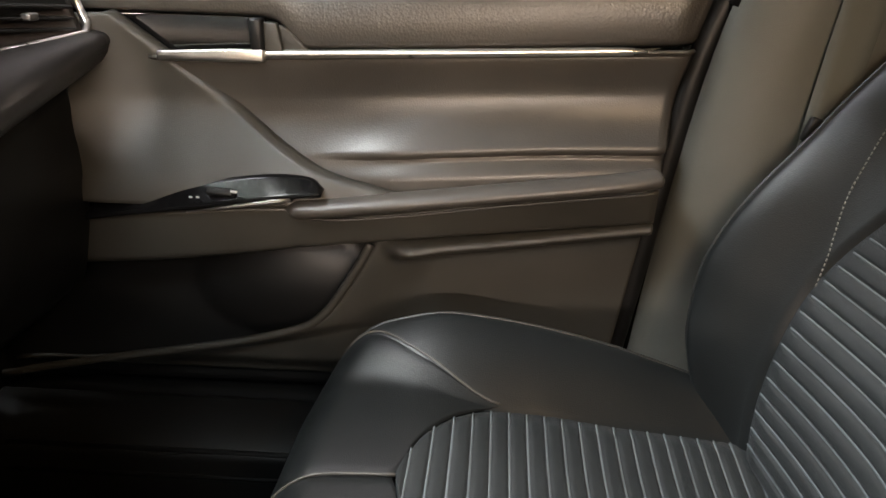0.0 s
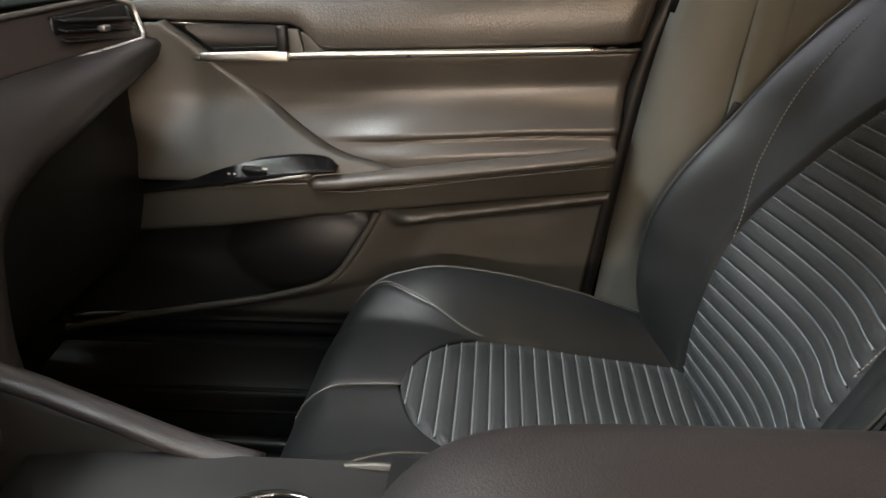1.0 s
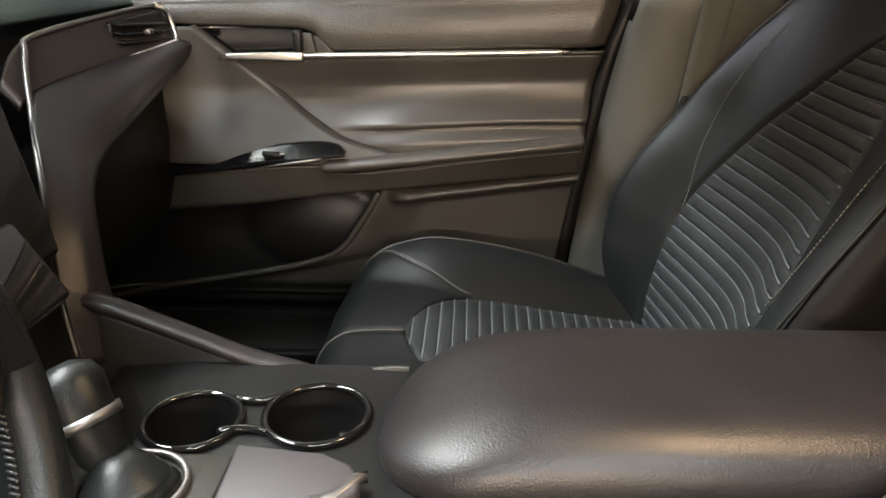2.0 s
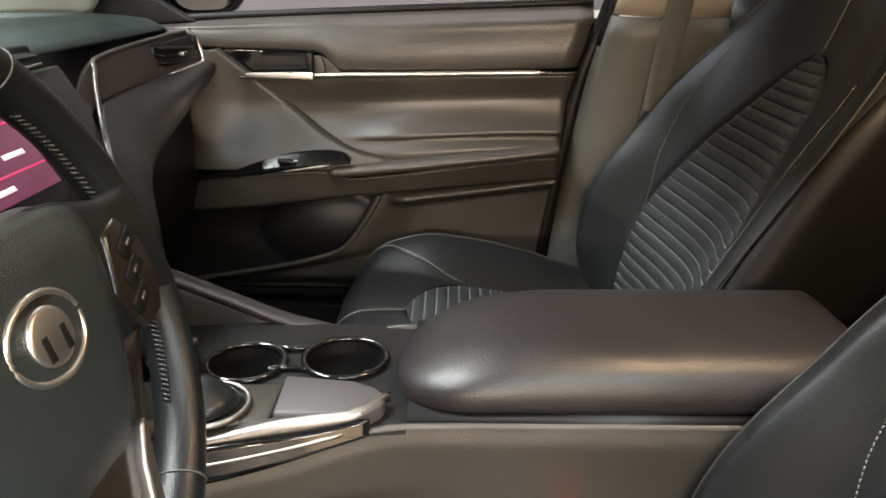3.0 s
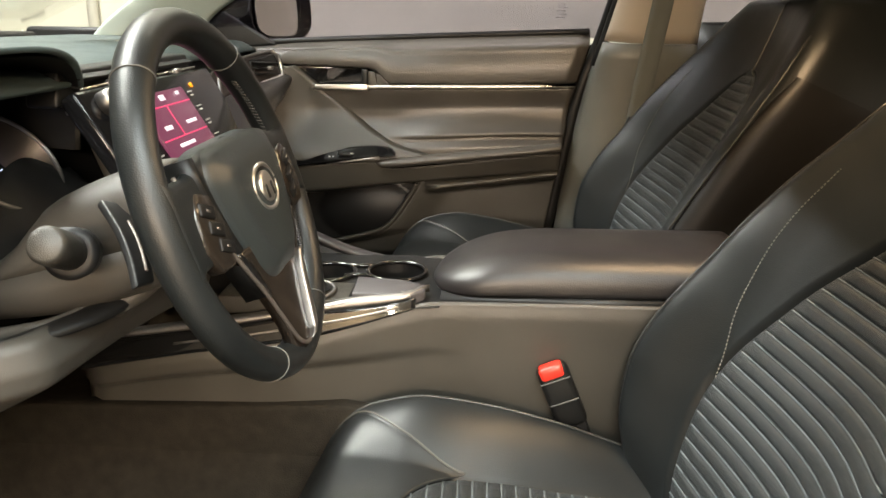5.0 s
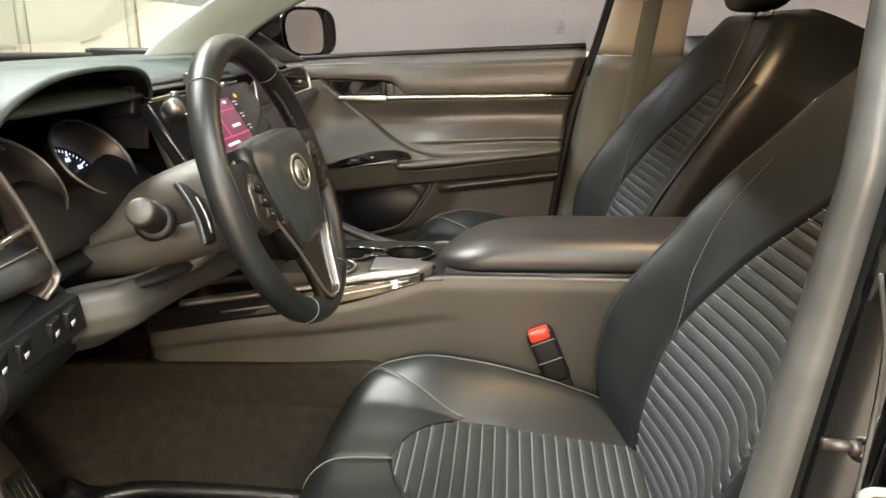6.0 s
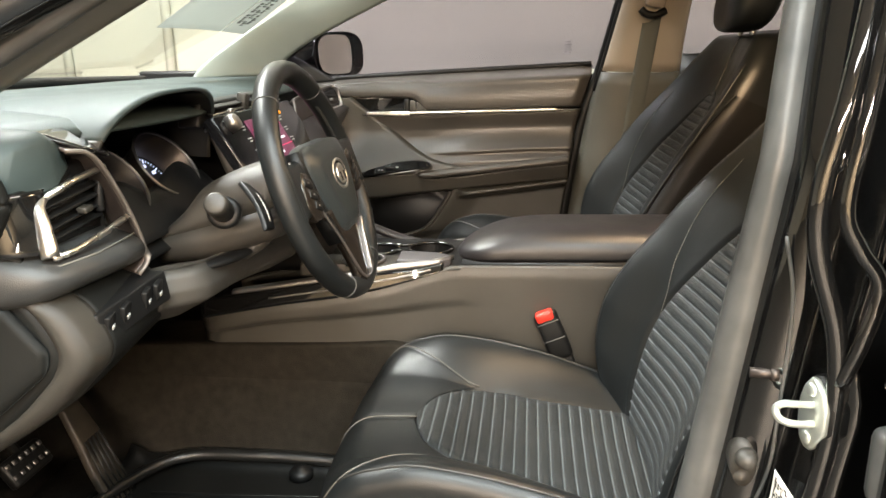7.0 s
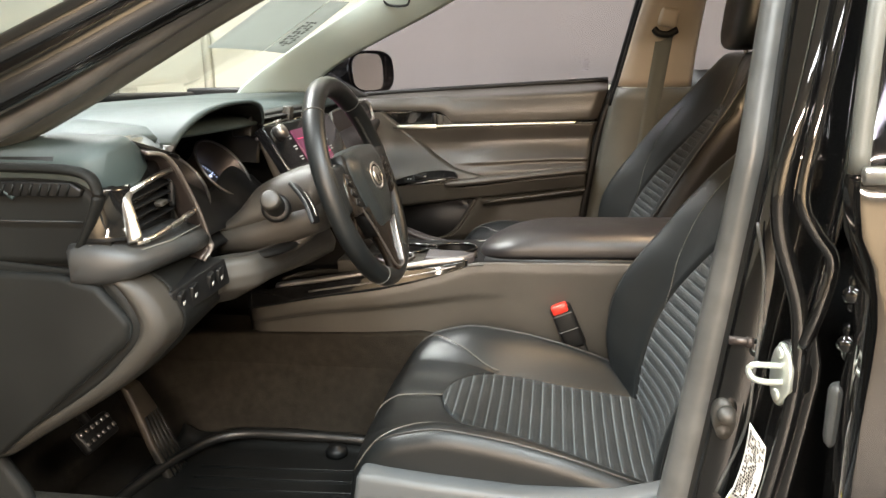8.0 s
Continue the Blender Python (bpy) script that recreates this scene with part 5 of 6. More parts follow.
def knee(u, v):
    # v down along the panel's edge, u round from the side to the front
    cx = curve(v, [(0, -0.478), (0.09, -0.440), (0.20, -0.416), (0.42, -0.455), (1.0, -0.70)])
    z = curve(v, [(0, 0.790), (0.09, 0.764), (0.20, 0.714), (0.42, 0.655), (1.0, 0.49)])
    if u < 0.55:
        t = u / 0.55
        return V(-0.92 + (cx + 0.92 - 0.03) * t, -0.745, z + 0.035 * (1 - t) * (1 if v < 0.3 else -0.2))
    t = (u - 0.55) / 0.45
    return V(cx - 0.03 + 0.03 * math.sin(min(1, t * 2) * math.pi / 2) - 0.06 * ss(0.5, 1, t) * v, -0.745 + 0.03 * (1 - math.cos(min(1, t * 2) * math.pi / 2)) + 0.19 * ss(0.3, 1, t), z - 0.01 * t)


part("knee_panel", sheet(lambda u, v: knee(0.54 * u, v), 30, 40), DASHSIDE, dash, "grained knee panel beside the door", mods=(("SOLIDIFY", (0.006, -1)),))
# same panel as its neighbours, only the corner takes the paler lit colour
part("corner_fold", sheet(lambda u, v: knee(0.54 + 0.22 * u, v), 24, 40), FOLD, dash, "folded corner of the knee panel, coloured paler as if lit", mods=(("SOLIDIFY", (0.006, -1)),))
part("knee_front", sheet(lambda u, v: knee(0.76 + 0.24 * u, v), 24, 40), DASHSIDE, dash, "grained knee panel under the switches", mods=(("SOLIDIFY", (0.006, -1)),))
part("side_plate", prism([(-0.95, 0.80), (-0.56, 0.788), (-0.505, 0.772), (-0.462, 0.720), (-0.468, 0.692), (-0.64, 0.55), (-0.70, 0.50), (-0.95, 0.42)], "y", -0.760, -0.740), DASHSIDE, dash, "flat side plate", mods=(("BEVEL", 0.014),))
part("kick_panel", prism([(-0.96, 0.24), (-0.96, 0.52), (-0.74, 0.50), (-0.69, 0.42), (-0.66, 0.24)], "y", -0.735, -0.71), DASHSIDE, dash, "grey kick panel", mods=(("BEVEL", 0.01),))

# switch row under the roll
swb = part("switch_bar", loft([[V(-0.428, -0.700, 0.748), V(-0.421, -0.700, 0.708), V(-0.47, -0.700, 0.706), V(-0.47, -0.700, 0.750)], [V(-0.410, -0.555, 0.764), V(-0.404, -0.555, 0.722), V(-0.47, -0.555, 0.720), V(-0.47, -0.555, 0.766)]]), BLACK, dash, "black switch bar", mods=(("BEVEL", 0.003),))
for t in (0.10, 0.34, 0.70, 0.90):
    c = V(-0.4235 + 0.017 * t, -0.692 + 0.126 * t, 0.729 + 0.014 * t)
    b = part("push_switch", box(c.x - 0.0025, c.y, c.z, 0.008, 0.021, 0.028, rot(11, 10, 8), 0.002), BLACK, swb)
    part("switch_mark", box(c.x + 0.0020, c.y, c.z - 0.004, 0.001, 0.008, 0.006, rot(11, 10, 8)), MARK, b)
    if t < 0.2:
        part("switch_lamp", box(c.x + 0.0020, c.y, c.z + 0.008, 0.001, 0.009, 0.004, rot(11, 10, 8)), GREENLIT, b, "lit yellow-green lamp")
LOW = [(-0.470, 0.800), (-0.432, 0.775), (-0.404, 0.748), (-0.386, 0.725), (-0.378, 0.706), (-0.382, 0.690), (-0.43, 0.664), (-0.60, 0.628)]


def driver_lower(u, v):
    k = u * (len(LOW) - 1)
    i = min(int(k), len(LOW) - 2)
    x, z = (LOW[i][j] + (LOW[i + 1][j] - LOW[i][j]) * (k - i) for j in (0, 1))
    y = -0.560 + 0.375 * v
    bulge = 0.13 * math.exp(-((y - HC) / 0.075) ** 2) * ss(0.52, 0.0, u)
    drop = 0.075 * ss(0.56, 0.26, v) * ss(0.45, 0.0, u)
    return V(x + 0.034 * v + bulge - 0.045 * ss(0.16, 0.0, v), y, z + 0.020 * (1 - v) + 0.008 * math.sin(math.pi * v) - drop)


dl = part("driver_lower", sheet(driver_lower, 56, 48), KNEE, dash, "grained lower driver panel", mods=(("SOLIDIFY", (0.008, -1)),))
part("column_recess", sheet(lambda u, v: V(-0.452 - 0.04 * u, -0.56 + 0.37 * v, 0.765 + 0.045 * u), 6, 16), BLACK, dash, "black recess above the column", mods=(("SOLIDIFY", (0.006, 0)),))
# flattened black tube on the surface gives the groove's shade, nothing is cut
part("groove_shade", tube(spline([driver_lower(0.24 + 0.27 * t * t, 0.04 + 0.72 * t) + V(0.004, -0.003, 0.005) for t in (0, 0.2, 0.4, 0.6, 0.8, 1.0)], 8), lambda t: 0.017 * math.sin(math.pi * (0.06 + 0.9 * t)) + 0.001, 12, flat=0.5), BLACK, dl, "black strip drawn as the shade of a groove across the panel")
part("handle_lip", tube(spline([driver_lower(0.60 + 0.05 * math.sin(a), 0.24 + 0.09 * math.cos(a)) + V(0.002, 0, 0) for a in (0.1, 0.6, 1.2, 1.8, 2.4, 3.0)], 5), 0.003, 8), PILLAR, dl, "curved handle lip")

# steering column cowl and stalk
def cowl_half(x, sign):
    """Half section of the column cover: sign 1 for the upper shell, -1 for the lower."""
    zp = curve(x, [(-0.475, 0.780), (-0.41, 0.797), (-0.285, 0.832)])
    zt = curve(x, [(-0.475, 0.784), (-0.462, 0.798), (-0.436, 0.820), (-0.404, 0.858), (-0.363, 0.879), (-0.306, 0.897), (-0.285, 0.899)])
    zb = curve(x, [(-0.475, 0.733), (-0.40, 0.742), (-0.285, 0.778)])
    w, h = (0.0655, zt - zp) if sign > 0 else (0.068, zp - zb)
    ring = []
    for k in range(17):
        c, d = math.cos(math.pi * k / 16), math.sin(math.pi * k / 16)
        ring.append(V(x, HC + sign * w * math.copysign(abs(c) ** 0.6, c), zp + sign * h * abs(d) ** (0.75 if sign > 0 else 0.5)))
    return ring


COWLX = [-0.475 + 0.19 * k / 14 for k in range(15)]
part("cowl_lower", loft([cowl_half(x, -1) for x in COWLX]), KNEE, dash, "grey lower steering column cover")
part("cowl_upper", loft([cowl_half(x, 1) for x in COWLX]), KNEE, dash, "grey upper steering column cover")
stalk = thing("light_stalk", "black stalk switch with grey end knob", "stalk switch", at=pose(-0.33, -0.47, 0.86))
part("stalk_arm", lathe((-0.348, -0.44, 0.822), (-0.336, -0.508, 0.838), [(0, 0.010), (0.5, 0.011), (0.72, 0.013), (0.74, 0.023), (0.98, 0.024), (1, 0.018)]), BLACK, stalk)
part("stalk_knob", lathe((-0.337, -0.504, 0.838), (-0.326, -0.556, 0.862), [(0, 0.0150), (0.06, 0.0165), (0.45, 0.0160), (0.48, 0.0170), (0.90, 0.0165), (0.97, 0.0150), (1, 0.0125)]), HARD, stalk, "grey ribbed knob")

# centre stack: upper vents, black screen panel, lit screen, buttons
ST = Matrix.Translation((-0.405, -0.085, 0.895)) @ rot(0, -31, 0).to_4x4()


def on_stack(bm):
    bmesh.ops.transform(bm, matrix=ST, verts=bm.verts[:])
    return bm


stack = part("screen_panel", on_stack(prism([(-0.195, 0.07), (0.225, 0.07), (0.222, 0.01), (0.150, -0.13), (-0.195, -0.13)], "x", -0.024, 0.0)), STACKBLACK, dash, "satin black screen panel", mods=(("BEVEL", 0.006),))
scr = part("screen", on_stack(box(0.002, -0.005, 0.0, 0.004, 0.158, 0.092, bev=0.001)), SCREEN, stack, "lit magenta screen")
part("screen_line", on_stack(merged(box(0.0047, -0.005, 0.024, 0.001, 0.15, 0.002), box(0.0047, -0.005, -0.022, 0.001, 0.15, 0.002), box(0.0047, -0.012, 0.0, 0.001, 0.002, 0.046))), SCREENLINE, scr, "bright red grid lines")
for yy, zz, wy, wz in ((-0.045, -0.006, 0.022, 0.006), (0.035, -0.006, 0.034, 0.005), (-0.02, -0.034, 0.05, 0.005), (-0.01, 0.036, 0.016, 0.008), (0.045, 0.038, 0.010, 0.005)):
    part("screen_text", on_stack(box(0.0047, yy, zz, 0.001, wy, wz)), SCREENTEXT, scr, "pale text bar")
for sg in (-1, 1):
    for zz in (0.036, 0.012, -0.012, -0.036):
        part("button_mark", on_stack(merged(box(0.0015, -0.005 + sg * 0.102, zz, 0.002, 0.015, 0.0018), box(0.0015, -0.005 + sg * 0.102, zz - 0.006, 0.002, 0.009, 0.0022))), MARK, stack)
part("dial_knob", on_stack(lathe((0, -0.150, 0.046), (0.018, -0.150, 0.046), [(0, 0.016), (0.8, 0.015), (1, 0.013)])), SILVER, stack, "silver turning knob")
part("hazard_lamp", on_stack(box(0.0005, 0.118, 0.046, 0.002, 0.007, 0.007)), AMBER, stack, "amber lit mark")
part("climate_panel", on_stack(box(-0.010, -0.005, -0.125, 0.028, 0.25, 0.08, bev=0.006)), GLOSS, dash, "glossy black climate panel")
cv = part("centre_vents", prism([(-0.250, 0.930), (-0.240, 0.972), (0.15, 0.975), (0.17, 0.935)], "x", -0.52, -0.478), BLACK, dash, "black centre vents", mods=(("BEVEL", 0.005),))
for zz in (0.940, 0.952, 0.964):
    part("vane", box(-0.472, -0.04, zz, 0.018, 0.36, 0.003, rot(0, 12, 0), 0.001), BLACK, cv)
for y0, y1 in ((-0.225, -0.085), (-0.045, 0.140)):
    part("vane_edge", tube([(-0.462, y0, 0.951), (-0.462, y1, 0.954)], 0.0016, 6), CHROME, cv, "thin chrome edge")
for yy in (-0.150, 0.060):
    part("vent_slider", box(-0.460, yy, 0.952, 0.012, 0.018, 0.010, None, 0.002), SILVER, cv)
part("vent_divider", box(-0.468, -0.068, 0.956, 0.020, 0.024, 0.052, rot(0, 10, 0), 0.004), HARD, cv)
part("vent_ledge", tube([(-0.468, -0.248, 0.926), (-0.462, -0.05, 0.930), (-0.468, 0.17, 0.932)], 0.0035, 8), SILVER, cv, "thin silver ledge below the vents")

# passenger side: metal trim band with its vent, padded sweep down to the console, glovebox
def band(u, v):
    y = 0.265 + 0.45 * u
    zt = curve(y, [(0.265, 0.890), (0.30, 0.926), (0.345, 0.941), (0.6, 0.952), (0.72, 0.955)])
    zb = curve(y, [(0.265, 0.868), (0.29, 0.881), (0.49, 0.888), (0.72, 0.894)])
    return V(-0.498 + 0.02 * (1 - v), y, zb + (zt - zb) * v)


bd = part("trim_band", sheet(band, 40, 10), DARKTRIM, dash, "dark brushed trim band", mods=(("SOLIDIFY", (0.006, -1)),))
part("band_edge", tube(spline([(-0.488, 0.715, 0.955), (-0.488, 0.60, 0.954), (-0.488, 0.345, 0.943), (-0.478, 0.298, 0.926), (-0.458, 0.255, 0.872), (-0.418, 0.183, 0.815), (-0.396, 0.142, 0.752), (-0.378, 0.113, 0.700), (-0.368, 0.103, 0.650)], 8), 0.0035, 8), SILVER, bd, "thin silver outline")
pv = part("passenger_vent", prism([(0.515, 0.897), (0.522, 0.942), (0.705, 0.948), (0.714, 0.902)], "x", -0.515, -0.482), BLACK, dash, "black vent with chrome edge", mods=(("BEVEL", 0.004),))
for zz in (0.908, 0.920, 0.932):
    part("vane", box(-0.478, 0.615, zz, 0.014, 0.175, 0.003, rot(-4, 12, 0), 0.001), BLACK, pv)
part("vent_slider", box(-0.468, 0.61, 0.921, 0.012, 0.016, 0.008, None, 0.002), SILVER, pv)
part("vent_frame", tube([(-0.476, 0.510, 0.889), (-0.472, 0.60, 0.891), (-0.468, 0.712, 0.894), (-0.470, 0.722, 0.905), (-0.480, 0.716, 0.944), (-0.488, 0.69, 0.955)], 0.0050, 8), CHROME, pv, "chrome vent edge")


def pad(u, v):
    ay = curve(u, [(0, 0.725), (0.2, 0.500), (0.42, 0.290), (0.52, 0.250), (0.66, 0.185), (0.9, 0.115), (1, 0.102)])
    az = curve(u, [(0, 0.892), (0.2, 0.886), (0.42, 0.880), (0.52, 0.866), (0.66, 0.815), (0.9, 0.704), (1, 0.640)])
    ax = curve(u, [(0, -0.480), (0.42, -0.472), (0.52, -0.458), (0.66, -0.420), (0.9, -0.380), (1, -0.366)])
    by = curve(u, [(0, 0.735), (0.2, 0.600), (0.42, 0.400), (0.52, 0.316), (0.66, 0.235), (0.78, 0.190), (0.9, 0.158), (1, 0.150)])
    bz = curve(u, [(0, 0.884), (0.2, 0.864), (0.42, 0.832), (0.52, 0.817), (0.66, 0.798), (0.78, 0.765), (0.9, 0.700), (1, 0.632)])
    bx = curve(u, [(0, -0.460), (0.2, -0.446), (0.42, -0.428), (0.52, -0.420), (0.66, -0.400), (0.9, -0.362), (1, -0.350)])
    if v > 0.8:
        t = (v - 0.8) / 0.2
        return V(bx - 0.06 * t * t - 0.01 * t, by + 0.034 * math.sin(t * math.pi / 2), bz - 0.026 * math.sin(t * math.pi / 2))
    t = v / 0.8
    return V(ax + (bx - ax) * t + 0.010 * math.sin(math.pi * t), ay + (by - ay) * t, az + (bz - az) * t)


pd = part("padded_sweep", sheet(pad, 60, 30), PADBROWN, dash, "padded leather sweep running down to the console", mods=(("SOLIDIFY", (0.008, -1)),))
part("sweep_stitch", tube([pad(i / 50, 0.78) + V(0.002, 0, 0.0005) for i in range(51)], 0.0011, 5), THREAD, pd, "pale stitch line")
# black colour carries the shade below the dash
part("glovebox", loft([[V(x, y, z) for y, z in ((0.17, zt - 0.05), (0.5, zt - 0.01), (0.715, zt + 0.045), (0.725, zt), (0.72, zb), (0.17, zb))] for x, zt, zb in ((-0.68, 0.82, 0.50), (-0.58, 0.82, 0.53), (-0.525, 0.815, 0.58), (-0.500, 0.795, 0.66))]), BLACK, dash, "glovebox front, blackened for the shade under the dash", mods=(("BEVEL", 0.015),))

# ---- steering wheel ----
wheel = thing("steering_wheel", "black leather steering wheel with silver lower spokes", "steering wheel", at=pose(-0.225, HC, 0.855))
WT = Matrix.Translation((-0.2215, -0.382, 0.8554)) @ rot(0, -18.3, 0).to_4x4()
# local: y across, z up the wheel, x towards the driver


def on_wheel(bm):
    bmesh.ops.transform(bm, matrix=WT, verts=bm.verts[:])
    return bm


def rim_pt(a, r=0.1755):
    return V(0.0, r * math.sin(a), 0.008 + r * math.cos(a))


def rim_r(a):
    return 0.0160 + 0.0013 * math.cos(2 * a)


rim_bm = bmesh.new()
nR, nS = 96, 16
vs = []
for i in range(nR):
    a = 2 * math.pi * i / nR
    d, row = V(0, math.sin(a), math.cos(a)), []
    for k in range(nS):
        b = 2 * math.pi * k / nS
        row.append(rim_bm.verts.new(rim_pt(a) + d * (math.cos(b) * rim_r(a)) + V(1, 0, 0) * (math.sin(b) * rim_r(a) * 1.15)))
    vs.append(row)
for i in range(nR):
    for k in range(nS):
        rim_bm.faces.new((vs[i][k], vs[(i + 1) % nR][k], vs[(i + 1) % nR][(k + 1) % nS], vs[i][(k + 1) % nS]))
rim = part("rim", on_wheel(rim_bm), LEATHER, wheel, "black leather rim")
for a in (-0.72, 0.66, -2.66, 2.62):
    d = V(0, math.sin(a), math.cos(a))
    part("rim_joint", on_wheel(tube([rim_pt(a) + d * (math.cos(2 * math.pi * k / 24) * (rim_r(a) + 0.0004)) + V(math.sin(2 * math.pi * k / 24) * (rim_r(a) + 0.0003) * 1.15, 0, 0) for k in range(24)], 0.0007, 5, closed=True, up=(0.3, 0.5, 0.2))), GREYTHREAD, rim)
for side in (1, -1):
    for a0, a1 in ((0.80, 1.45), (1.75, 2.30)):
        laces = []
        for k in range(24):
            a = side * (a0 + (a1 - a0) * k / 24)
            d = V(0, math.sin(a), math.cos(a))
            p, q = rim_pt(a) - d * (rim_r(a) + 0.0004) + V(-0.0028, 0, 0), rim_pt(a + side * 0.016) - d * (rim_r(a) + 0.0004) + V(0.0028, 0, 0)
            laces.append(cyl(p, q, 0.0012, n=5))
        part("lacing", on_wheel(merged(*laces)), SEAM, rim, "stitched rim lacing")["kind"] = "stuff"

# hub pad: shield shape, domed
def hub(u, v):
    a, r = 2 * math.pi * u, v
    c, s = math.cos(a), math.sin(a)
    z = -0.009 + 0.080 * math.copysign(abs(c) ** 0.45, c)
    y = curve(z, [(-0.090, 0.054), (-0.06, 0.070), (-0.01, 0.094), (0.04, 0.108), (0.072, 0.117)]) * math.copysign(abs(s) ** 0.36, s)
    return V(0.033 - 0.004 * r * r - 0.010 * ss(0.62, 0.97, r) - 0.022 * ss(0.93, 1.0, r), y * r, z * r + 0.001 * (1 - r))


hb = part("hub_pad", on_wheel(sheet(hub, 48, 14, wrap_u=True)), HUBSKIN, wheel, "smooth dark airbag cover", mods=(("SOLIDIFY", (0.004, -1)),))
part("hub_core", on_wheel(lathe((-0.03, 0, 0.0), (0.022, 0, 0.0), [(0, 0.040), (0.4, 0.060), (0.7, 0.070), (0.8, 0.03)], 32)), BLACK, wheel)
def emblem_line(ry, rz, n=36):
    return [V(0.0335 - 0.002 * abs(math.cos(2 * math.pi * k / n)), ry * math.cos(2 * math.pi * k / n), 0.010 + rz * math.sin(2 * math.pi * k / n)) for k in range(n)]


emb = part("emblem", on_wheel(loft([[V(x, ry * math.cos(2 * math.pi * k / 32), 0.010 + rz * math.sin(2 * math.pi * k / 32)) for k in range(32)] for x, ry, rz in ((0.024, 0.033, 0.023), (0.0315, 0.033, 0.023), (0.0325, 0.030, 0.020))])), BLACK, wheel, "plain oval emblem")
part("emblem_ring", on_wheel(tube(emblem_line(0.033, 0.0225), 0.0022, 8, closed=True)), CHROME, emb, "chrome oval ring")
part("emblem_disc", on_wheel(loft([[V(x, ry * math.cos(2 * math.pi * k / 28), 0.010 + rz * math.sin(2 * math.pi * k / 28)) for k in range(28)] for x, ry, rz in ((0.032, 0.019, 0.0165), (0.0348, 0.0185, 0.016), (0.0356, 0.016, 0.013))])), CHROME, emb, "plain chrome oval disc")
for y in (-0.0085, 0.0085):
    part("emblem_slot", on_wheel(box(0.0356, y, 0.0055, 0.0012, 0.0055, 0.014, rot(0, 0, 0), 0.0004)), BLACK, emb)
for sg in (1, -1):
    sp = part("spoke", on_wheel(loft([[V(0.018, sg * y, 0.014 + h), V(0.008, sg * y, 0.014 + h * 1.15), V(-0.010, sg * y, 0.014), V(0.004, sg * y, 0.010 - h), V(0.018, sg * y, 0.012 - h)] for y, h in ((0.060, 0.050), (0.090, 0.046), (0.130, 0.036), (0.160, 0.036), (0.176, 0.044))])), LEATHER, wheel, "black side spoke", mods=(("BEVEL", 0.005),))
    pod = [(-0.006, 0.040), (0.018, 0.034), (0.034, -0.004), (0.020, -0.036), (-0.010, -0.034), (-0.026, -0.012), (-0.022, 0.020)]
    bp = part("button_pod", on_wheel(prism([(sg * (0.127 - y), z - 0.001) for y, z in pod], "x", 0.004, 0.0205)), GLOSSBROWN, sp, "glossy dark button pod", mods=(("BEVEL", 0.004),))
    for dy, dz in ((0.000, 0.020), (0.006, 0.002), (0.012, -0.016)):
        part("button", on_wheel(box(0.0212, sg * (0.128 - dy), dz, 0.003, 0.026, 0.012, rot(sg * 22), 0.0014)), BLACK, bp)
        part("button_mark", on_wheel(box(0.0229, sg * (0.128 - dy), dz, 0.001, 0.007, 0.0022, rot(sg * 22))), BRONZE, bp)



def web(u, v):
    z = -0.030 - 0.130 * u
    w = curve(u, [(0, 0.100), (0.35, 0.064), (0.8, 0.028), (1, 0.024)])
    mid = -0.012 * ss(0.2, 0.9, u)
    return V(0.012 - 0.004 * u + 0.006 * math.cos((2 * v - 1) * 1.5), mid + (2 * v - 1) * w, z)


lw = part("lower_spoke", on_wheel(sheet(web, 16, 16)), GLOSSBROWN, wheel, "dark brown satin lower spoke", mods=(("SOLIDIFY", (0.014, 0)),))
part("spoke_trim", on_wheel(loft([[V(0.028, y + w, z), V(0.028, y - w, z), V(0.010, y - w, z - 0.004), V(0.010, y + w, z - 0.004)] for y, w, z in ((0.046, 0.004, -0.070), (0.034, 0.007, -0.090), (0.020, 0.007, -0.122), (0.008, 0.007, -0.148), (-0.008, 0.006, -0.156))])), SILVER, lw, "satin silver spoke trim", mods=(("BEVEL", 0.003),))
part("spoke_trim", on_wheel(tube(spline([(0.010, -0.140, 0.056), (0.014, -0.132, 0.028), (0.018, -0.118, -0.006), (0.020, -0.098, -0.042), (0.021, -0.076, -0.078), (0.021, -0.058, -0.112), (0.021, -0.042, -0.142), (0.021, -0.026, -0.155), (0.021, -0.012, -0.158)], 5), 0.0022, 8)), BRONZE, lw, "thin satin metal trim line")
part("hub_gap", on_wheel(loft([[V(0.020, y, z), V(0.020, y - 0.012, z), V(-0.004, y - 0.012, z), V(-0.004, y, z)] for y, z in ((-0.112, 0.066), (-0.106, 0.036), (-0.092, -0.010), (-0.074, -0.052), (-0.058, -0.084))])), BLACK, lw, "dark gap beside the cover")
for sg in (1, -1):
    def plate(u, v):
        inner = V(-0.094, -0.082, 0.051).lerp(V(-0.094, -0.047, 0.036), v)
        outer = V(-0.050, -0.160, -0.020).lerp(V(-0.050, -0.132, -0.026), v)
        p = inner.lerp(outer, u) + V(0.006 * math.sin(math.pi * u), 0, 0)
        return V(p.x, -sg * p.y, p.z)
    pdl = part("shift_paddle", on_wheel(sheet(plate, 10, 4)), BLACK, wheel, mods=(("SOLIDIFY", (0.008, 0)), ("BEVEL", 0.002)))
    part("paddle_edge", on_wheel(tube([plate(0.25 + 0.06 * k, 0.55) + V(0.0045, 0, 0) for k in range(11)], 0.0018, 8)), BRONZE, pdl)

# ---- floor things ----
fm = thing("floor_mat", "black rubber floor mat with ridges and raised lip", "floor mat", at=pose(-0.45, -0.42, 0.225))
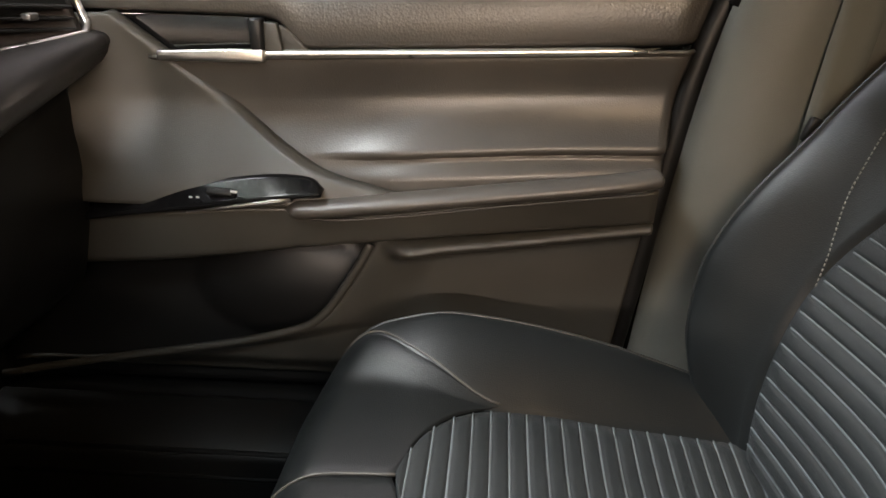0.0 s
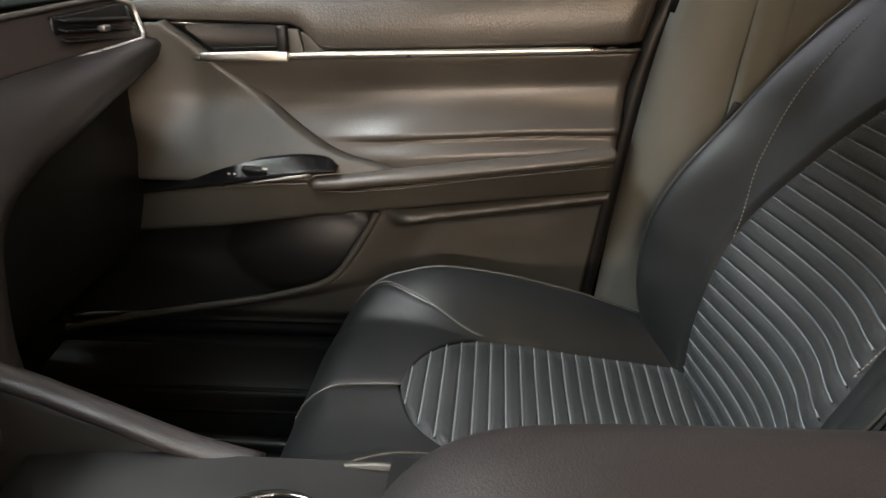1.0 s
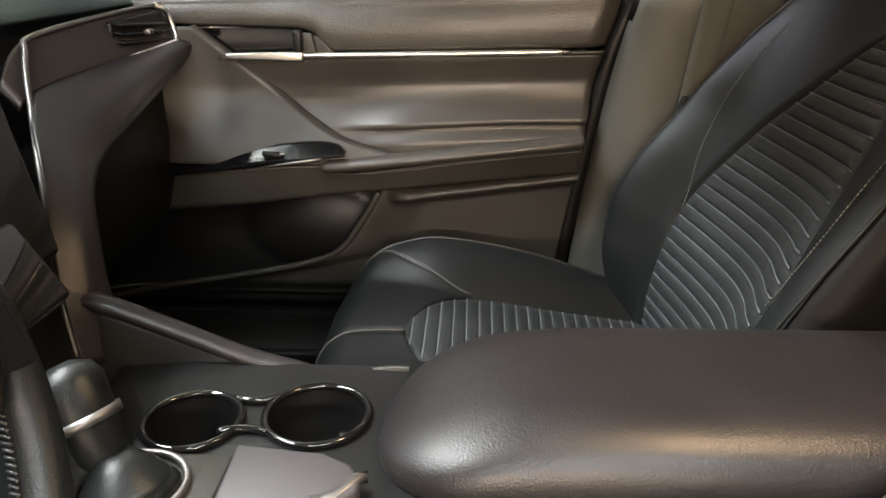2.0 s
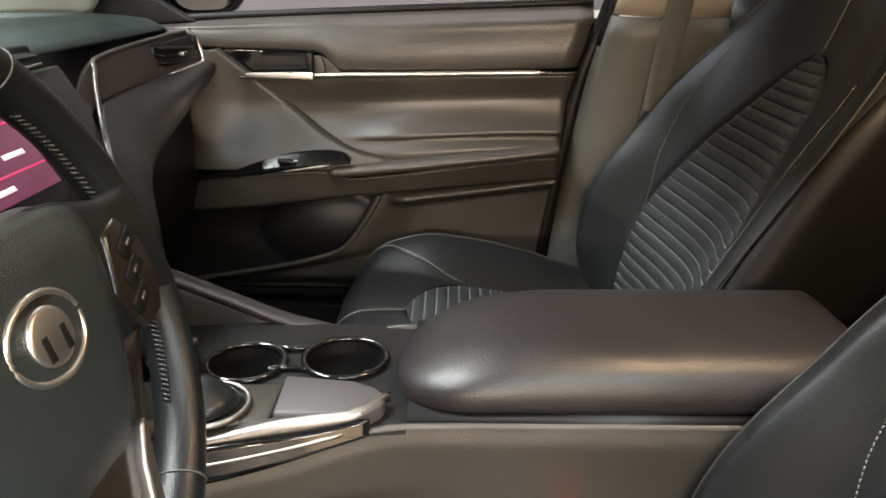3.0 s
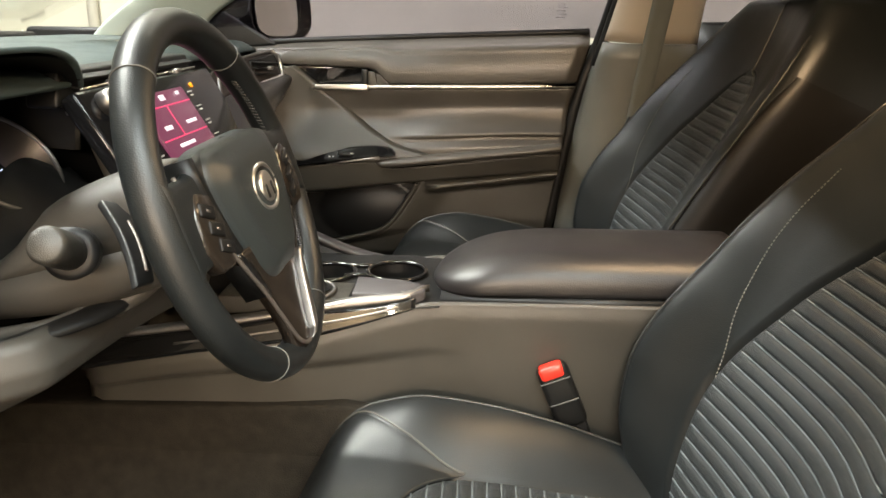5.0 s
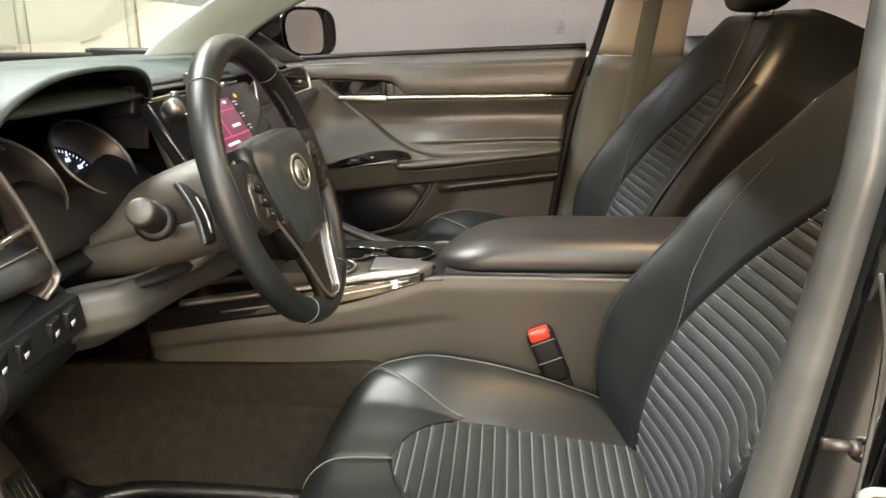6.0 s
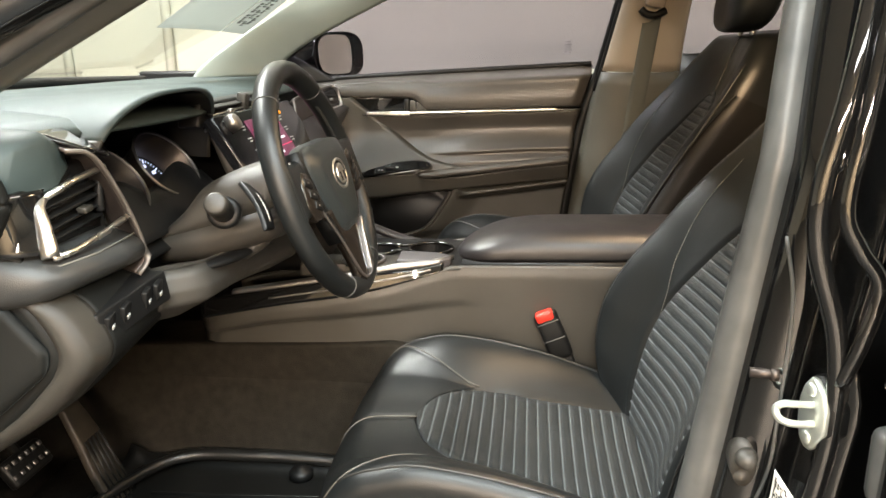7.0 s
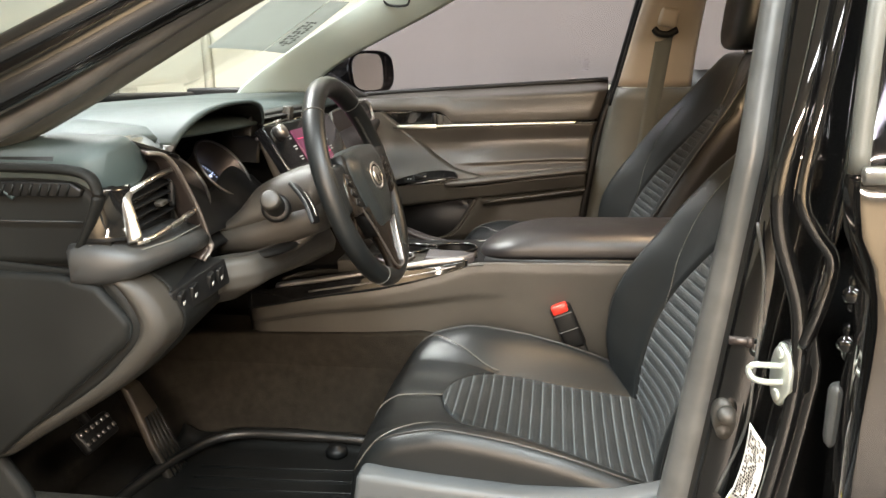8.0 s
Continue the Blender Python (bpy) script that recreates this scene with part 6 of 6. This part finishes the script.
part("mat_base", sheet(lambda u, v: V(-0.72 + 0.54 * u, -0.66 + 0.46 * v, 0.228 + 0.02 * (ss(0.08, 0, u) + ss(0.95, 1, v) + ss(0.05, 0, v))), 30, 30), MAT, fm, mods=(("SOLIDIFY", (0.006, 0)),))
part("mat_lip", tube(spline([(-0.70, -0.65, 0.25), (-0.705, -0.45, 0.252), (-0.62, -0.235, 0.255), (-0.45, -0.205, 0.258), (-0.20, -0.203, 0.25)], 8), 0.012, 8), MAT, fm, "raised rubber lip")
for i in range(8):
    part("ridge", box(-0.42, -0.60 + 0.042 * i, 0.233, 0.40, 0.005, 0.006, rot(0, 0, 3), 0.001), MAT, fm)
part("mat_clip", lathe((-0.345, -0.232, 0.232), (-0.345, -0.232, 0.254), [(0, 0.024), (0.5, 0.024), (0.8, 0.020), (0.85, 0.010), (1, 0.009)]), BLACK, fm, "black fixing clip")
fm2 = copy_thing(fm, pose(-0.45, 0.42, 0.225))
ped = thing("accelerator_pedal", "worn brown-black accelerator pedal with grooves", "pedal", at=pose(-0.76, -0.33, 0.23))
part("pedal_plate", loft([[V(x, -0.33 - w, z), V(x, -0.33 + w, z), V(x - 0.02, -0.33 + w, z + 0.008), V(x - 0.02, -0.33 - w, z + 0.008)] for x, w, z in ((-0.662, 0.040, 0.222), (-0.692, 0.038, 0.29), (-0.718, 0.032, 0.36), (-0.747, 0.024, 0.42))]), WORN, ped, mods=(("BEVEL", 0.004),))
for k in range(5):
    part("pedal_groove", tube([(-0.660, -0.358 + 0.014 * k, 0.228), (-0.690, -0.356 + 0.013 * k, 0.292), (-0.715, -0.353 + 0.0115 * k, 0.36)], 0.0022, 6), BLACK, ped)
bped = thing("brake_pedal", "black brake pedal with metal stud pattern", "pedal", at=pose(-0.72, -0.47, 0.3))
part("pedal_pad", box(-0.745, -0.475, 0.388, 0.02, 0.095, 0.050, rot(0, -35, 0), 0.006), BLACK, bped)
for k in range(12):
    part("pedal_stud", box(-0.733 - 0.012 * (k // 6), -0.515 + 0.016 * (k % 6), 0.386 + 0.018 * (k // 6), 0.004, 0.009, 0.008, rot(0, -35, 0)), SILVER, bped)
part("pedal_arm", cyl((-0.755, -0.475, 0.400), (-0.87, -0.465, 0.56), 0.010, n=10), BLACK, bped)

# ---- jamb fittings ----
strk = thing("door_striker", "zinc door striker bolted to the black jamb", "striker", at=pose(0.39, -0.77, 0.70))
SN, SH = V(-0.97, -0.25, 0.0), V(0.25, -0.97, 0.0)   # outward and across the plate


def on_striker(h, z, n):
    return V(0.392, -0.785, 0.699) + SH * h + V(0, 0, z) + SN * n


def striker_ring(k, n):
    return [on_striker(h * k, z * k, n) for h, z in ((-0.004, 0.039), (0.004, 0.039), (0.017, 0.028), (0.023, 0.012), (0.023, -0.012), (0.010, -0.034), (0.004, -0.039), (-0.004, -0.039), (-0.012, -0.032), (-0.018, -0.012), (-0.018, 0.012), (-0.013, 0.028))]


part("striker_mount", loft([striker_ring(1.08, -0.020), striker_ring(1.06, 0.0)]), BLACK, strk, "black backing plate")
part("striker_plate", loft([striker_ring(1.0, 0.0), striker_ring(1.0, 0.004), striker_ring(0.93, 0.006)]), ZINC, strk, "zinc plate")
part("striker_loop", tube(spline([on_striker(0.004, 0.012, 0.004), on_striker(0.003, 0.014, 0.024), on_striker(0.0, 0.014, 0.036), on_striker(-0.003, 0.008, 0.041), on_striker(0.002, 0.0, 0.040), on_striker(0.006, -0.004, 0.032), on_striker(0.008, -0.006, 0.020), on_striker(0.008, -0.007, 0.004)], 6), 0.0038, 12), ZINC, strk, "bent steel loop")
for z in (0.027, -0.026):
    part("striker_screw", lathe(on_striker(0.0, z, 0.005), on_striker(0.0, z, 0.009), [(0, 0.0075), (0.6, 0.0075), (1, 0.005)], 18), ZINC, strk, "zinc screw head")
pin = thing("jamb_pin", "threaded steel pin in the jamb", "bolt", at=pose(0.345, -0.745, 0.722))
part("pin_shaft", cyl((0.366, -0.748, 0.724), (0.338, -0.744, 0.724), 0.0055, n=14), DARKTRIM, pin)
part("pin_collar", cyl((0.366, -0.748, 0.724), (0.358, -0.747, 0.724), 0.0075, n=16), DARKTRIM, pin)
dsw = thing("door_switch", "grey rubber door switch on the jamb", "door switch", at=pose(0.345, -0.75, 0.63))
part("switch_plate", loft([[V(0.338 + 0.013 * math.cos(2 * math.pi * k / 20), -0.752 - d, 0.620 + 0.026 * math.sin(2 * math.pi * k / 20)) for k in range(20)] for d in (-0.02, 0.006)]), PILLAR, dsw)
part("switch_button", lathe((0.339, -0.757, 0.630), (0.336, -0.774, 0.630), [(0, 0.0125), (0.5, 0.011), (1, 0.007)], 18), PILLAR, dsw)
part("switch_screw", lathe((0.336, -0.757, 0.606), (0.336, -0.762, 0.606), [(0, 0.009), (0.5, 0.009), (0.6, 0.005), (1, 0.004)], 16), PILLAR, dsw)
lbl = thing("jamb_label", "white printed label on the black jamb", "label", at=pose(0.37, -0.78, 0.58))


def on_label(u, v, lift=0.0):
    """u down the label, v across it."""
    left = V(0.360, -0.786, 0.634).lerp(V(0.343, -0.786, 0.531), u)
    right = V(0.379, -0.794, 0.606).lerp(V(0.366, -0.794, 0.520), u)
    bow = V(0.004 * math.sin(math.pi * u), 0, 0)
    return left.lerp(right, v) + bow + V(0, -lift, 0)


def label_bars(rnd, v0, v1, rows, fill):
    bm = bmesh.new()
    for r in range(rows):
        u0 = 0.05 + 0.90 * r / rows
        v = v0
        while v < v1 - 0.03:
            w = rnd.uniform(0.03, 0.13)
            if rnd.random() < fill:
                ends = [(u0, v), (u0 + 0.72 / rows, v), (u0 + 0.72 / rows, min(v + w, v1)), (u0, min(v + w, v1))]
                bm.faces.new([bm.verts.new(on_label(a, b, 0.0018)) for a, b in ends])
            v += w + 0.03
    return bm


rnd = random.Random(5)
part("label_sheet", sheet(lambda u, v: on_label(u, v), 10, 6), PAPER, lbl, mods=(("SOLIDIFY", (0.0008, -1)),))
part("small_print", label_bars(rnd, 0.05, 0.66, 24, 0.85), BLACK, lbl, "dark small print")
part("small_print", label_bars(rnd, 0.68, 0.92, 16, 0.35), GREYTHREAD, lbl, "grey small print")
tag = thing("warning_label", "small white label with yellow corner on the jamb", "label", at=pose(0.345, -0.77, 0.53))
part("label_sheet", prism([(0.347, 0.540), (0.368, 0.520), (0.362, 0.485), (0.330, 0.500)], "y", -0.782, -0.780), PAPER, tag)
part("yellow_corner", prism([(0.345, 0.533), (0.354, 0.523), (0.345, 0.517), (0.339, 0.520)], "y", -0.7835, -0.7822), PAPERYELLOW, tag, "yellow warning corner")

# rear door, shut, seen past the jamb
rd = thing("rear_door", "closed glossy black rear door with chrome window edge", "car door", at=pose(0.8, -0.88, 0.35))
def door_edge(z):
    return curve(z, [(0.30, 0.424), (0.61, 0.428), (0.70, 0.430), (0.80, 0.437), (0.85, 0.432), (0.90, 0.415), (0.945, 0.412)])


DOOR_Z = [0.30, 0.45, 0.62, 0.70, 0.76, 0.80, 0.83, 0.86, 0.89, 0.92, 0.945]
part("door_skin", loft([[V(max(door_edge(z) + dx, 0.0), yy + dy, z) for z, yy in [(z, curve(z, [(0.30, -0.86), (0.45, -0.905), (0.62, -0.915), (0.80, -0.905), (0.945, -0.885)])) for z in DOOR_Z]] + [V(door_edge(z) + dx, -0.85, z) for z in reversed(DOOR_Z)] for dx, dy in ((0.0, 0.012), (0.003, 0.002), (0.012, 0.0), (0.5, 0.0), (0.98, 0.0))]), PAINT, rd, "glossy black door skin", mods=(("BEVEL", 0.004),))
part("window_frame", tube(spline([(0.418, -0.868, 0.95), (0.424, -0.850, 1.05), (0.436, -0.825, 1.15), (0.46, -0.78, 1.27), (0.50, -0.72, 1.37)], 5), 0.010, 10), PILLARCOVER, rd, "satin grey window frame")
part("window_trim", tube([(0.414, -0.894, 0.952), (0.46, -0.897, 0.954), (1.4, -0.89, 0.99)], 0.009, 8), CHROME, rd, "chrome window sill strip")
part("window_glass", sheet(lambda u, v: V(0.44 + 0.9 * v + 0.06 * u, -0.872 + 0.17 * u, 0.955 + 0.41 * u), 4, 6), TINTED, rd, "lightly tinted glass", mods=(("SOLIDIFY", (0.004, 1)),)).visible_shadow = False
for z in (0.818, 0.762):
    hg = part("hinge", box(0.444, -0.838, z, 0.022, 0.020, 0.046, None, 0.008, 3), PAINT, rd, "black painted hinge")
    part("hinge_bolt", lathe((0.436, -0.846, z), (0.431, -0.856, z), [(0, 0.0105), (0.25, 0.0105), (0.3, 0.008), (0.9, 0.0075), (1, 0.005)], 16), PAINT, hg)
part("door_check", box(0.438, -0.842, 0.675, 0.026, 0.030, 0.080, None, 0.012, 3), RUBBER, rd, "grey rubber stop")

# beige panel added behind the rear window to give the glass its cream tone
part("rear_pillar_trim", sheet(lambda u, v: V(0.47 + 0.40 * v + 0.05 * u, -0.775 + 0.13 * u, 0.93 + 0.44 * u), 8, 6), BEIGE, shell, "beige panel added behind the rear window", mods=(("SOLIDIFY", (0.012, -1)),))
hook = thing("roof_hook", "small black wire hook hanging at the roof edge", "hook", at=pose(-0.35, 0.60, 1.26))
part("hook_wire", tube(spline([(-0.398, 0.600, 1.275), (-0.391, 0.600, 1.247), (-0.372, 0.600, 1.236), (-0.340, 0.600, 1.234), (-0.320, 0.600, 1.240), (-0.312, 0.600, 1.275)], 6), 0.0035, 8), BLACK, hook)
part("hook_clip", box(-0.388, 0.602, 1.268, 0.022, 0.014, 0.030, rot(0, 20, 0), 0.004), BLACK, hook)
